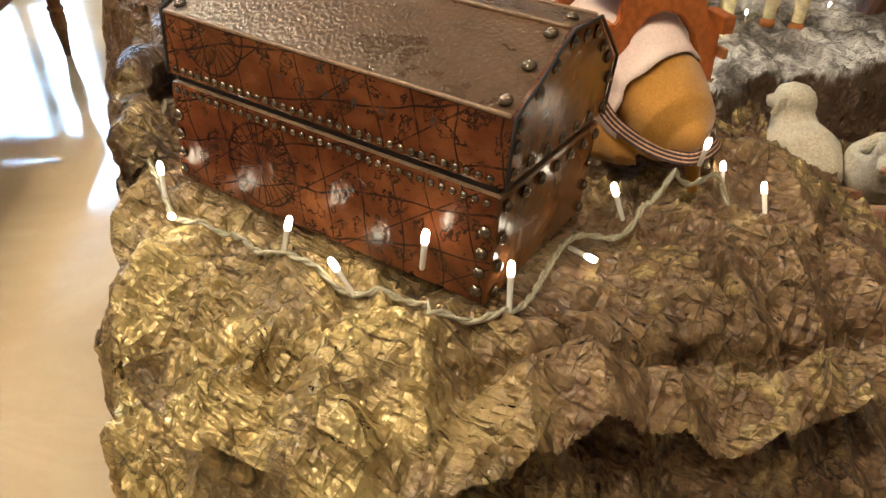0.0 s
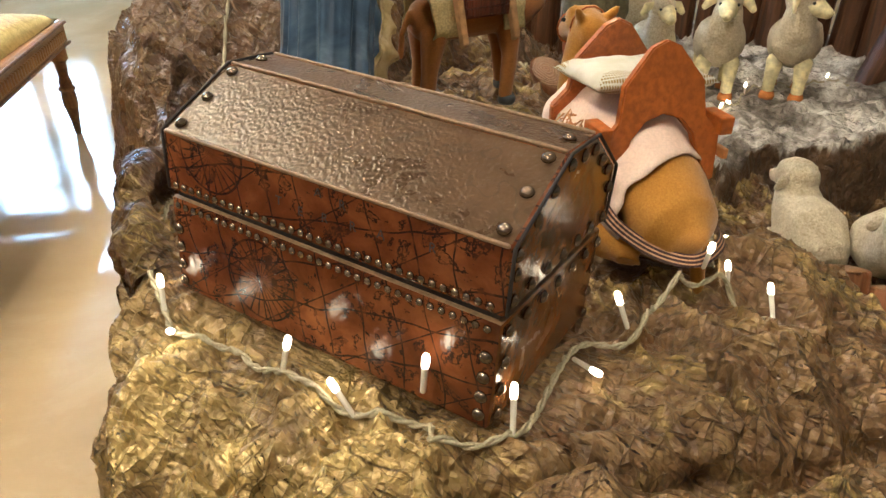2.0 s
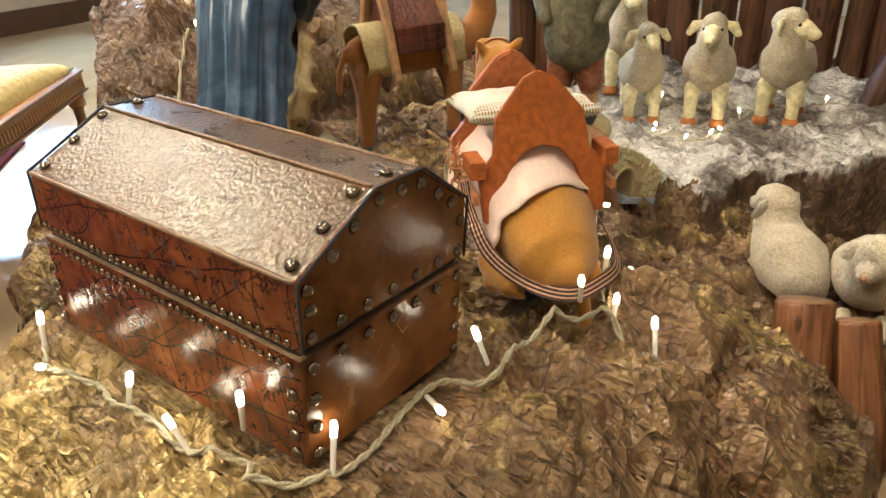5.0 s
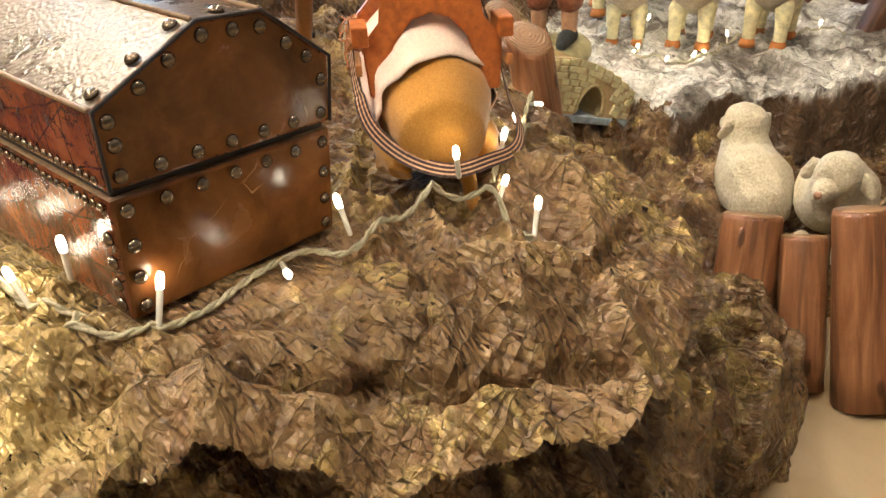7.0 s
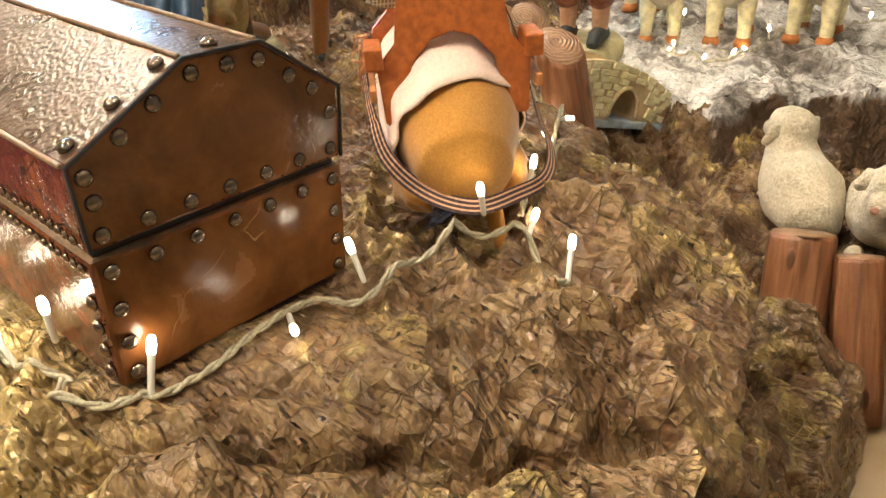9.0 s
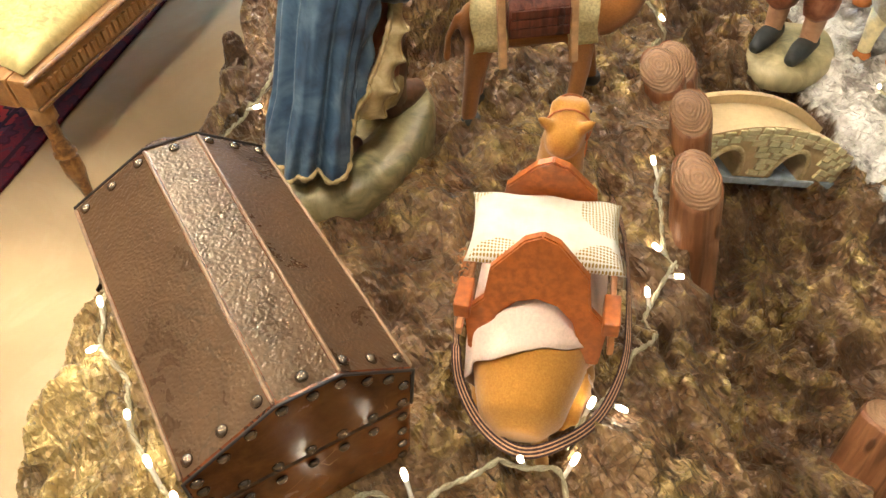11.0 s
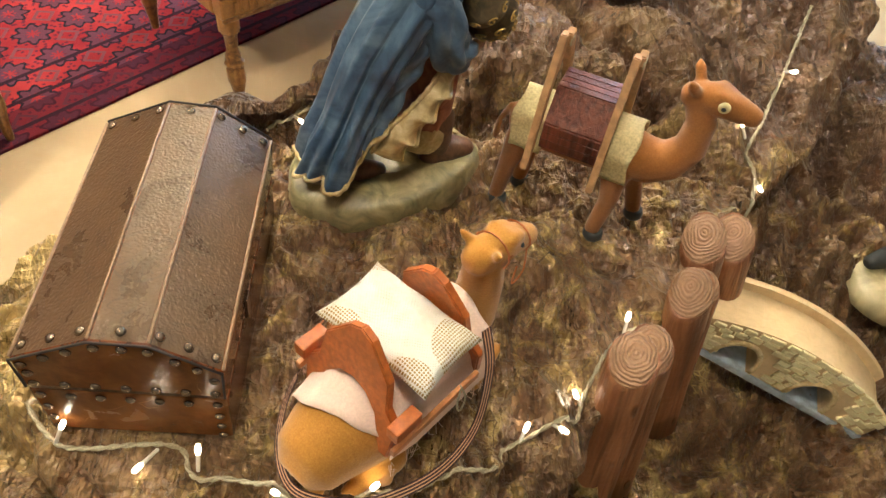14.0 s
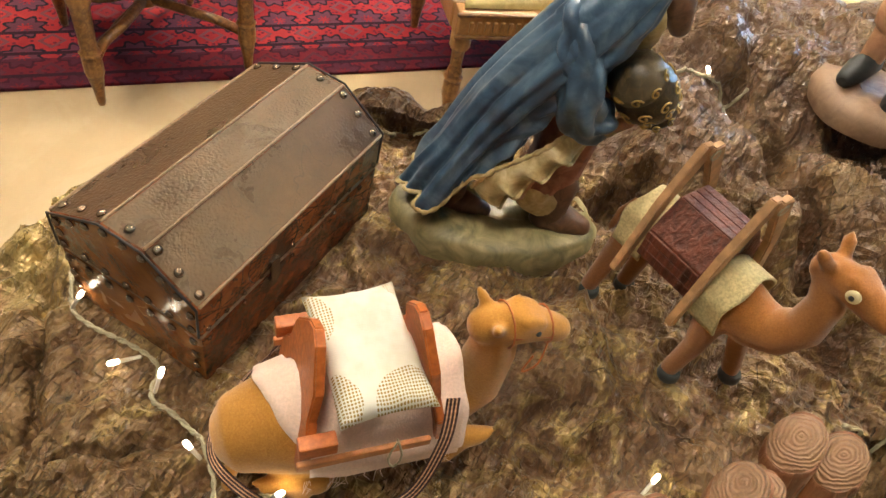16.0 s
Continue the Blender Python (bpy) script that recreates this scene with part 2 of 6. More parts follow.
def leather_material(name, printed):
    """Old brown leather; printed: with an antique map drawn in dark ink (x and z of the panel)."""
    k = Mat(name, 0.3, spec=0.38)
    grain = k.noise(150, 4, 0.6)
    mott = k.noise(14, 5, 0.6, 0.4)
    if printed:
        col = k.ramp(mott, [(0.3, (0.060, 0.017, 0.008)), (0.5, (0.140, 0.042, 0.016)), (0.7, (0.25, 0.088, 0.031))])
        x, y, z = k.xyz()
        v = k.math("ADD", z, k.math("MULTIPLY", y, 0.9))
        line = lambda s, w: k.math("LESS_THAN", k.math("ABSOLUTE", k.math("SUBTRACT", k.math("FRACT", s), 0.5)), w)
        wob = k.math("MULTIPLY", k.noise(7, 2), 0.05)
        a = line(k.math("MULTIPLY", k.math("ADD", k.math("ADD", x, k.math("MULTIPLY", v, 0.28)), wob), 24), 0.022)
        b = line(k.math("MULTIPLY", k.math("ADD", k.math("SUBTRACT", v, k.math("MULTIPLY", x, 0.22)), wob), 21), 0.022)
        c = line(k.math("MULTIPLY", k.math("ADD", x, k.math("MULTIPLY", v, -1.3)), 9), 0.010)
        coast = k.noise(22, 7, 0.62, 0.3)
        d = k.math("LESS_THAN", k.math("ABSOLUTE", k.math("SUBTRACT", k.math("FRACT", k.math("MULTIPLY", coast, 6.0)), 0.5)), 0.075)
        land = k.step(coast, 0.60, 0.66)
        ink = k.math("MAXIMUM", k.math("MAXIMUM", a, b), k.math("MAXIMUM", c, d))
        # compass roses: rays and rings round two centres
        for cx, cv, rad in ((-0.33, 0.178, 0.042), (-0.27, 0.055, 0.045), (-0.14, 0.37, 0.05)):
            ex, ev = k.math("SUBTRACT", x, cx), k.math("SUBTRACT", v, cv)
            rr = k.math("SQRT", k.math("ADD", k.math("MULTIPLY", ex, ex), k.math("MULTIPLY", ev, ev)))
            ray = line(k.math("MULTIPLY", k.math("ARCTAN2", ev, ex), 24 / math.tau), 0.1)
            ring = k.math("LESS_THAN", k.math("ABSOLUTE", k.math("SUBTRACT", rr, rad)), 0.0012)
            ink = k.math("MAXIMUM", ink, k.math("MAXIMUM", ring, k.math("MULTIPLY", ray, k.math("LESS_THAN", rr, rad))))
        ink = k.math("MULTIPLY", ink, k.step(k.noise(60, 3), 0.3, 0.55, 0.35, 0.9))
        col = k.mix(k.math("MAXIMUM", ink, k.math("MULTIPLY", land, 0.75)), col, (0.018, 0.012, 0.010))
        k.set(color=col, rough=k.step(mott, 0.3, 0.7, 0.14, 0.22))
        k.bump(mott, 0.002, 0.4)
        k.bump(k.noise(70, 4, 0.6, 0.5), 0.0016, 0.7)
    else:
        col = k.ramp(mott, [(0.28, (0.075, 0.025, 0.008)), (0.5, (0.165, 0.060, 0.017)), (0.72, (0.27, 0.108, 0.030))])
        scratch = k.math("LESS_THAN", k.vor(9, "DISTANCE_TO_EDGE", k.warp(20, 0.06)), 0.006)
        col = k.mix(k.math("MULTIPLY", scratch, k.step(k.noise(12), 0.55, 0.65)), col, (0.42, 0.22, 0.08))
        k.set(color=col, rough=k.step(mott, 0.3, 0.7, 0.15, 0.28))
        k.bump(k.noise(48, 4, 0.6, 0.4), 0.0012, 0.6)
    k.bump(grain, 0.0003, 0.6)
    return k.m


def lid_material():
    """The lid's thick wrinkled leather, dark, with faint drawn lines, glossy."""
    k = Mat("wrinkled_dark_leather", 0.45, spec=0.38)
    k.put(k.b.inputs["Specular Tint"], (1.0, 0.92, 0.68))
    mott = k.noise(16, 5, 0.6, 0.5)
    col = k.ramp(mott, [(0.3, (0.058, 0.032, 0.018)), (0.5, (0.078, 0.042, 0.022)), (0.72, (0.105, 0.057, 0.029))])
    coast = k.noise(14, 2.5, 0.5, 0.4)
    ln = k.math("LESS_THAN", k.math("ABSOLUTE", k.math("SUBTRACT", coast, 0.5)), 0.006)
    x, y, z = k.xyz()
    ex, ey = k.math("SUBTRACT", x, -0.12), k.math("SUBTRACT", y, 0.126)
    rr = k.math("SQRT", k.math("ADD", k.math("MULTIPLY", ex, ex), k.math("MULTIPLY", ey, ey)))
    ray = k.math("LESS_THAN", k.math("ABSOLUTE", k.math("SUBTRACT", k.math("FRACT", k.math("MULTIPLY", k.math("ARCTAN2", ey, ex), 16 / math.tau)), 0.5)), 0.09)
    rose = k.math("MULTIPLY", ray, k.math("LESS_THAN", rr, 0.031))
    ring = k.math("LESS_THAN", k.math("ABSOLUTE", k.math("SUBTRACT", rr, 0.037)), 0.0018)
    ink = k.math("MULTIPLY", k.math("MAXIMUM", ln, k.math("MAXIMUM", rose, ring)), 0.26)
    k.set(color=k.mix(ink, col, (0.012, 0.008, 0.007)), rough=k.step(mott, 0.3, 0.7, 0.26, 0.34))
    wr = k.vor(260, "SMOOTH_F1", k.warp(60, 0.010))
    k.bump(wr, 0.0009, 0.8)
    k.bump(k.noise(150, 3, 0.6, 0.5), 0.0007, 0.6)
    return k.m


MAP_LEATHER = leather_material("map_printed_red_leather", True)
END_LEATHER = leather_material("smooth_brown_leather", False)
LID_LEATHER = lid_material()
DARK = simple("near_black_brown", (0.015, 0.010, 0.008), 0.7)
TRIM = simple("worn_hide_edge", (0.24, 0.15, 0.08), 0.5, grain=200)
NAIL = simple("antique_brass_nail", (0.20, 0.155, 0.115), 0.22, 0.9, grain=200, bump=0.0002)
INK = simple("dark_ink", (0.02, 0.012, 0.01), 0.6)


def wood_material(name, a, b, ring=False, scale=1.0):
    k = Mat(name, 0.42)
    if ring:
        x, y, z = k.xyz(k.warp(18, 0.012))
        r = k.math("SQRT", k.math("ADD", k.math("MULTIPLY", x, x), k.math("MULTIPLY", y, y)))
        r = k.math("ADD", r, k.math("MULTIPLY", k.noise(45, 3), 0.010))
        w = k.math("SINE", k.math("MULTIPLY", r, 1150))
        col = k.mix(k.math("MULTIPLY", k.step(w, -0.6, 0.9), k.step(k.noise(26, 3), 0.4, 0.6, 0.1, 0.5)), b, a)
        col = k.mix(k.step(k.noise(140, 4), 0.5, 0.75, 0.0, 0.4), col, (0.12, 0.06, 0.03))
        col = k.mix(k.step(k.noise(30, 4), 0.45, 0.7, 0.0, 0.5), col, a)
        k.bump(w, 0.0006)
        k.bump(k.noise(160), 0.0008)
    else:
        s = k.map((60 * scale, 60 * scale, 5 * scale))
        n = k.noise(1.0, 6, 0.6, 0.5, s)
        col = k.mix(k.step(n, 0.3, 0.72), a, b)
        col = k.mix(k.math("MULTIPLY", k.step(k.noise(7, 4), 0.5, 0.75), 0.6), col, tuple(v * 0.45 for v in a))
        col = k.mix(k.math("MULTIPLY", k.rnd(), 0.35), col, tuple(v * 0.5 for v in a))
        # knots and dark streaks
        knot = k.step(k.vor(1.0, "F1", k.map((24, 24, 9), co=k.warp(9, 0.03))), 0.20, 0.10)
        col = k.mix(k.math("MULTIPLY", knot, 0.8), col, tuple(v * 0.28 for v in a))
        streak = k.step(k.noise(1.0, 3, 0.6, 0.3, k.map((34, 34, 2.2))), 0.56, 0.68)
        col = k.mix(k.math("MULTIPLY", streak, 0.7), col, tuple(v * 0.4 for v in a))
        k.bump(n, 0.004)
        k.bump(knot, 0.003)
        k.bump(k.noise(90, 3), 0.0014)
    k.set(color=col)
    return k.m


LOG = wood_material("stained_peeled_log", (0.20, 0.075, 0.030), (0.42, 0.19, 0.085))
CUT = wood_material("sawn_log_end", (0.19, 0.095, 0.045), (0.33, 0.185, 0.095), True)
DARKLOG = wood_material("dark_stained_log", (0.06, 0.024, 0.011), (0.16, 0.07, 0.032))


def fuzz_material(name, a, b, scale=1.0, fluff=0.004):
    k = Mat(name, 0.9, spec=0.2)
    n = k.noise(140 * scale, 4, 0.7, 0.6)
    big = k.noise(25 * scale, 4, 0.6)
    k.set(color=k.mix(k.math("MULTIPLY", k.step(n, 0.25, 0.75), k.step(big, 0.2, 0.6, 0.5, 1.0)), a, b), sheen=0.3)
    k.bump(big, fluff * 2, 0.7)
    k.bump(n, fluff, 0.9)
    return k.m


WOOL = fuzz_material("cream_wool", (0.46, 0.37, 0.23), (0.80, 0.72, 0.54), 1.4, 0.006)
WOOL_FACE = simple("pale_felt", (0.78, 0.70, 0.42), 0.8)
HOOF = simple("orange_felt_hoof", (0.45, 0.16, 0.04), 0.8)
CAMEL = fuzz_material("tan_velvet_hide", (0.34, 0.150, 0.022), (0.50, 0.245, 0.045), 3.0, 0.0004)
CAMEL_B = fuzz_material("brown_velvet_hide", (0.24, 0.090, 0.019), (0.38, 0.155, 0.038), 3.0, 0.0004)
RUMP = fuzz_material("mustard_velvet_hide", (0.36, 0.165, 0.022), (0.50, 0.25, 0.04), 3.0, 0.0004)
SADDLE = simple("rust_leather", (0.42, 0.115, 0.022), 0.45, grain=120)
PINK = simple("pale_pink_cotton", (0.78, 0.60, 0.50), 0.85, grain=300, vary=0.08)
TAN_STRAP = simple("tan_leather_strap", (0.48, 0.20, 0.07), 0.5)
BLACK = simple("dark_hoof_paint", (0.03, 0.035, 0.035), 0.6)
STRAW = simple("woven_straw_cloth", (0.52, 0.44, 0.22), 0.8, grain=250)
CRATE = wood_material("dark_red_wood", (0.075, 0.018, 0.010), (0.20, 0.055, 0.03), scale=1.6)
PALE_WOOD = simple("pale_tan_wood", (0.42, 0.24, 0.11), 0.6)
CORD = simple("twisted_grey_cord", (0.42, 0.38, 0.26), 0.7, grain=400, bump=0.001)
PLASTIC = simple("milky_plastic", (0.80, 0.78, 0.70), 0.3, vary=0.05)
BULB_GLOW = glow("warm_white_lamp", (1.0, 0.86, 0.62), BULB)


def weave_material():
    k = Mat("cream_weave_with_mustard_dots", 0.85)
    x, y, z = k.xyz()
    fx, fy = k.math("MULTIPLY", x, 270), k.math("MULTIPLY", y, 270)
    wv = k.math("MULTIPLY", k.math("SINE", k.math("MULTIPLY", x, 2400)), k.math("SINE", k.math("MULTIPLY", y, 2400)))
    cu, cv = k.math("SUBTRACT", k.math("FRACT", fx), 0.5), k.math("SUBTRACT", k.math("FRACT", fy), 0.5)
    dots = k.math("LESS_THAN", k.math("ADD", k.math("MULTIPLY", cu, cu), k.math("MULTIPLY", cv, cv)), 0.11)
    field = 0.0
    # rounded patches of dots at two sides and two corners
    for px, py, rad in ((-0.072, 0.045, 0.045), (-0.066, -0.062, 0.042), (0.026, -0.078, 0.044), (0.060, 0.085, 0.030)):
        ex, ey = k.math("SUBTRACT", x, px), k.math("SUBTRACT", y, py)
        d = k.math("SQRT", k.math("ADD", k.math("MULTIPLY", ex, ex), k.math("MULTIPLY", ey, ey)))
        field = k.math("MAXIMUM", field, k.math("LESS_THAN", k.math("ADD", d, k.math("MULTIPLY", k.noise(40, 2), 0.006)), rad))
    col = k.mix(k.step(k.noise(35, 4), 0.4, 0.7), (0.88, 0.86, 0.76), (0.80, 0.77, 0.64))
    k.set(color=k.mix(k.math("MULTIPLY", dots, field), col, (0.42, 0.27, 0.05)))
    k.bump(wv, 0.0012, 0.8)
    k.bump(k.math("MULTIPLY", dots, field), 0.0008, 0.8)
    k.bump(k.noise(60), 0.002)
    return k.m


WEAVE = weave_material()


def stripe_material():
    k = Mat("striped_woven_ribbon", 0.7)
    uv = k.t.nodes.new("ShaderNodeUVMap").outputs[0]
    u, v, _ = k.xyz(uv)
    a = k.math("GREATER_THAN", k.math("FRACT", k.math("MULTIPLY", v, 3.4)), 0.60)
    k.set(color=k.mix(a, (0.05, 0.022, 0.022), (0.62, 0.36, 0.22)))
    k.bump(k.math("SINE", k.math("MULTIPLY", u, 900)), 0.0004)
    return k.m


RIBBON = stripe_material()


def painted(name, a, b, c, rough=0.5, scale=40):
    """Hand-painted plaster: strokes of three tones, with pale highlights put into the ridges."""
    k = Mat(name, rough)
    n = k.noise(scale, 5, 0.6, 0.8)
    col = k.ramp(n, [(0.3, a), (0.5, b), (0.7, c)])
    col = k.mix(k.step(k.geo("Pointiness"), 0.52, 0.6, 0.0, 0.6), col, tuple(min(1, v * 1.7 + 0.04) for v in c))
    k.set(color=col)
    k.bump(n, 0.0012)
    return k.m


BLUE = painted("blue_grey_robe_paint", (0.016, 0.028, 0.050), (0.045, 0.088, 0.150), (0.13, 0.20, 0.27), 0.28, 14)
CREAM = painted("cream_gold_lining_paint", (0.26, 0.19, 0.08), (0.46, 0.36, 0.17), (0.62, 0.52, 0.30), 0.5)
BROWN = painted("brown_boot_paint", (0.05, 0.025, 0.014), (0.11, 0.055, 0.032), (0.18, 0.09, 0.05), 0.4)
RUST = painted("rust_tunic_paint", (0.14, 0.04, 0.02), (0.26, 0.09, 0.045), (0.38, 0.16, 0.09), 0.5)
STONE = painted("painted_stone_base", (0.10, 0.095, 0.05), (0.25, 0.22, 0.11), (0.42, 0.36, 0.20), 0.40, 24)
GOLDPOT = painted("dark_gilt_paint", (0.015, 0.012, 0.007), (0.045, 0.034, 0.017), (0.11, 0.08, 0.036), 0.35, 90)
SCROLL = simple("gilt_scroll", (0.60, 0.43, 0.15), 0.32, 0.7)
PINKSTONE = painted("pinkish_plaster", (0.11, 0.060, 0.034), (0.17, 0.098, 0.056), (0.24, 0.15, 0.088), 0.6, 40)
FLESH = painted("flesh_plaster", (0.40, 0.20, 0.11), (0.52, 0.29, 0.17), (0.60, 0.36, 0.22), 0.5)
GREENISH = painted("drab_green_paint", (0.07, 0.065, 0.035), (0.13, 0.12, 0.07), (0.2, 0.19, 0.12), 0.6)
BRIDGE = painted("sandstone_plaster", (0.20, 0.135, 0.060), (0.34, 0.245, 0.12), (0.46, 0.35, 0.19), 0.8, 60)
BRIDGE_STONE = painted("sand_coloured_plaster_stone", (0.42, 0.31, 0.14), (0.58, 0.46, 0.24), (0.70, 0.58, 0.34), 0.7, 90)
PALEBLUE = simple("pale_blue_paint", (0.40, 0.50, 0.58), 0.5)
GILT = painted("gilded_carved_wood", (0.07, 0.028, 0.010), (0.15, 0.066, 0.020), (0.28, 0.145, 0.042), 0.35, 70)
SEAT_GOLD = painted("yellow_gold_brocade", (0.30, 0.21, 0.07), (0.48, 0.36, 0.13), (0.62, 0.50, 0.22), 0.7, 55)


def floor_material():
    k = Mat("polished_cream_marble", 0.07)
    n = k.noise(1.1, 6, 0.6, 1.0)
    vein = k.step(k.noise(2.3, 8, 0.7, 2.0), 0.46, 0.5)
    col = k.ramp(n, [(0.3, (0.36, 0.27, 0.155)), (0.5, (0.45, 0.345, 0.21)), (0.72, (0.54, 0.44, 0.29))])
    col = k.mix(k.math("MULTIPLY", vein, 0.18), col, (0.40, 0.28, 0.15))
    k.set(color=col, rough=k.step(k.noise(6, 4), 0.3, 0.7, 0.05, 0.12))
    return k.m


def rug_material():
    k = Mat("red_patterned_wool_rug", 0.95, spec=0.1)
    x, y, z = k.xyz()
    cell = lambda s, off=0.0: k.math("SUBTRACT", k.math("FRACT", k.math("ADD", k.math("MULTIPLY", s, 1.0), off)), 0.5)
    u, v = k.math("MULTIPLY", x, 6.5), k.math("MULTIPLY", y, 6.5)
    cu, cv = cell(u), cell(v)
    r = k.math("SQRT", k.math("ADD", k.math("MULTIPLY", cu, cu), k.math("MULTIPLY", cv, cv)))
    petals = k.math("ADD", r, k.math("MULTIPLY", k.math("COSINE", k.math("MULTIPLY", k.math("ARCTAN2", cv, cu), 8)), 0.06))
    flower = k.math("MULTIPLY", k.math("LESS_THAN", petals, 0.34), k.math("GREATER_THAN", petals, 0.10))
    outline = k.math("LESS_THAN", k.math("ABSOLUTE", k.math("SUBTRACT", petals, 0.34)), 0.035)
    cheb = k.math("ADD", k.math("ABSOLUTE", cell(u, 0.5)), k.math("ABSOLUTE", cell(v, 0.5)))
    diamond = k.math("LESS_THAN", k.math("ABSOLUTE", k.math("SUBTRACT", cheb, 0.22)), 0.05)
    small = k.vor(55, "F1", None, "Distance", "CHEBYCHEV")
    speck = k.math("LESS_THAN", small, 0.26)
    base = k.mix(k.step(k.noise(3, 4), 0.35, 0.65), (0.20, 0.016, 0.022), (0.34, 0.035, 0.036))
    col = k.mix(k.math("MULTIPLY", speck, 0.7), base, (0.035, 0.012, 0.03))
    col = k.mix(flower, col, (0.10, 0.035, 0.055))
    col = k.mix(outline, col, (0.02, 0.014, 0.022))
    col = k.mix(diamond, col, (0.15, 0.05, 0.06))
    bx = k.math("FRACT", k.math("MULTIPLY", y, 9.0))
    stripe = k.math("LESS_THAN", k.math("ABSOLUTE", k.math("SUBTRACT", bx, 0.5)), 0.07)
    near = k.math("GREATER_THAN", y, 0.86)
    col = k.mix(k.math("MULTIPLY", near, 0.72), col, (0.055, 0.010, 0.02))
    col = k.mix(k.math("MULTIPLY", stripe, k.math("GREATER_THAN", y, 0.66)), col, (0.03, 0.012, 0.02))
    k.set(color=col)
    k.bump(k.noise(400, 2), 0.003)
    return k.m


FLOOR_M, RUG_M = floor_material(), rug_material()
WALL_M = simple("warm_white_plaster", (0.40, 0.35, 0.28), 0.8, grain=8, vary=0.06)
CEIL_M = simple("white_ceiling_paint", (0.52, 0.48, 0.42), 0.9, grain=8, vary=0.04)
BASE_M = simple("dark_skirting_wood", (0.06, 0.03, 0.016), 0.4)
FRAME_M = simple("white_window_paint", (0.72, 0.70, 0.66), 0.4, vary=0.05)
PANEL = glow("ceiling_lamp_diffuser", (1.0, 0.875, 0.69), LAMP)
OUTSIDE = glow("bright_overcast_outside", (0.42, 0.68, 1.0), 26.0)


# ---- mesh helpers ----
def part(name, bm, material, parent=None, label="", smooth=False):
    """Links a bmesh as one mesh object, under a thing or a part when one is given."""
    me = bpy.data.meshes.new(name)
    bm.to_mesh(me)
    bm.free()
    for m in material if isinstance(material, (list, tuple)) else (material,):
        me.materials.append(m)
    if smooth:
        for p in me.polygons:
            p.use_smooth = True
    ob = new(name, me)
    ob.parent = parent
    if label:
        ob["label"] = label
    return ob


def thing(name, m=None, label="", category="", group="", kind=""):
    ob = new(name)
    ob.empty_display_size = 0.05
    if m is not None:
        ob.matrix_basis = m
    return tagged(ob, label, category, group, kind)


def box(bm, lo, hi, m=None, mi=0, bevel=0.0):
    vs = [bm.verts.new((x, y, z)) for z in (lo[2], hi[2]) for y in (lo[1], hi[1]) for x in (lo[0], hi[0])]
    fs = [bm.faces.new([vs[i] for i in q]) for q in ((0, 2, 3, 1), (4, 5, 7, 6), (0, 1, 5, 4), (2, 6, 7, 3), (0, 4, 6, 2), (1, 3, 7, 5))]
    for f in fs:
        f.material_index = mi
    if bevel:
        es = list({e for f in fs for e in f.edges})
        out = bmesh.ops.bevel(bm, geom=es, offset=bevel, segments=2, affect="EDGES", profile=0.5)
        vs = list({v for f in out["faces"] for v in f.verts} | {v for v in vs if v.is_valid})
    if m is not None:
        bmesh.ops.transform(bm, matrix=m, verts=vs)
    return vs


def tube(bm, pts, radii, seg=12, mi=0, cap=True, fold=None, flat=1.0):
    """A round swept body along pts; radii per point; fold(i, a) scales the radius; rounded ends."""
    pts = [Vector(p) for p in pts]
    radii = list(radii) if hasattr(radii, "__len__") else [radii] * len(pts)
    if cap:
        d0, d1 = (pts[0] - pts[1]).normalized(), (pts[-1] - pts[-2]).normalized()
        a, b = [], []
        for s in (0.9, 0.55):
            a.append((pts[0] + d0 * radii[0] * s, radii[0] * math.sqrt(1 - s * s)))
            b.append((pts[-1] + d1 * radii[-1] * s, radii[-1] * math.sqrt(1 - s * s)))
        allp = a + list(zip(pts, radii)) + b[::-1]
    else:
        allp = list(zip(pts, radii))
    rings, up = [], None
    for i, (p, r) in enumerate(allp):
        d = (allp[min(i + 1, len(allp) - 1)][0] - allp[max(i - 1, 0)][0]).normalized()
        if up is None:
            up = Vector((0, 0, 1)) if abs(d.z) < 0.9 else Vector((0, 1, 0))
        sx = d.cross(up).normalized()
        up = sx.cross(d).normalized()
        rings.append([bm.verts.new(p + (sx * math.cos(a) * flat + up * math.sin(a)) * r * (fold(i, a) if fold else 1)) for a in (math.tau * j / seg for j in range(seg))])
    for r0, r1 in zip(rings, rings[1:]):
        for j in range(seg):
            f = bm.faces.new((r0[j], r0[(j + 1) % seg], r1[(j + 1) % seg], r1[j]))
            f.material_index, f.smooth = mi, True
    for r, rev in ((rings[0], True), (rings[-1], False)):
        f = bm.faces.new(r[::-1] if rev else r)
        f.material_index = mi
    return rings


def lathe(bm, profile, seg=20, m=None, mi=0, flute=0.0, flutes=8):
    rings = []
    for r, z in profile:
        rings.append([bm.verts.new((r * (1 - flute * (math.cos(a * flutes) > 0.3)) * math.cos(a), r * (1 - flute * (math.cos(a * flutes) > 0.3)) * math.sin(a), z)) for a in (math.tau * j / seg for j in range(seg))])
    for r0, r1 in zip(rings, rings[1:]):
        for j in range(seg):
            f = bm.faces.new((r0[j], r0[(j + 1) % seg], r1[(j + 1) % seg], r1[j]))
            f.smooth, f.material_index = True, mi
    bm.faces.new(rings[0][::-1]).material_index = mi
    bm.faces.new(rings[-1]).material_index = mi
    if m is not None:
        bmesh.ops.transform(bm, matrix=m, verts=[v for r in rings for v in r])


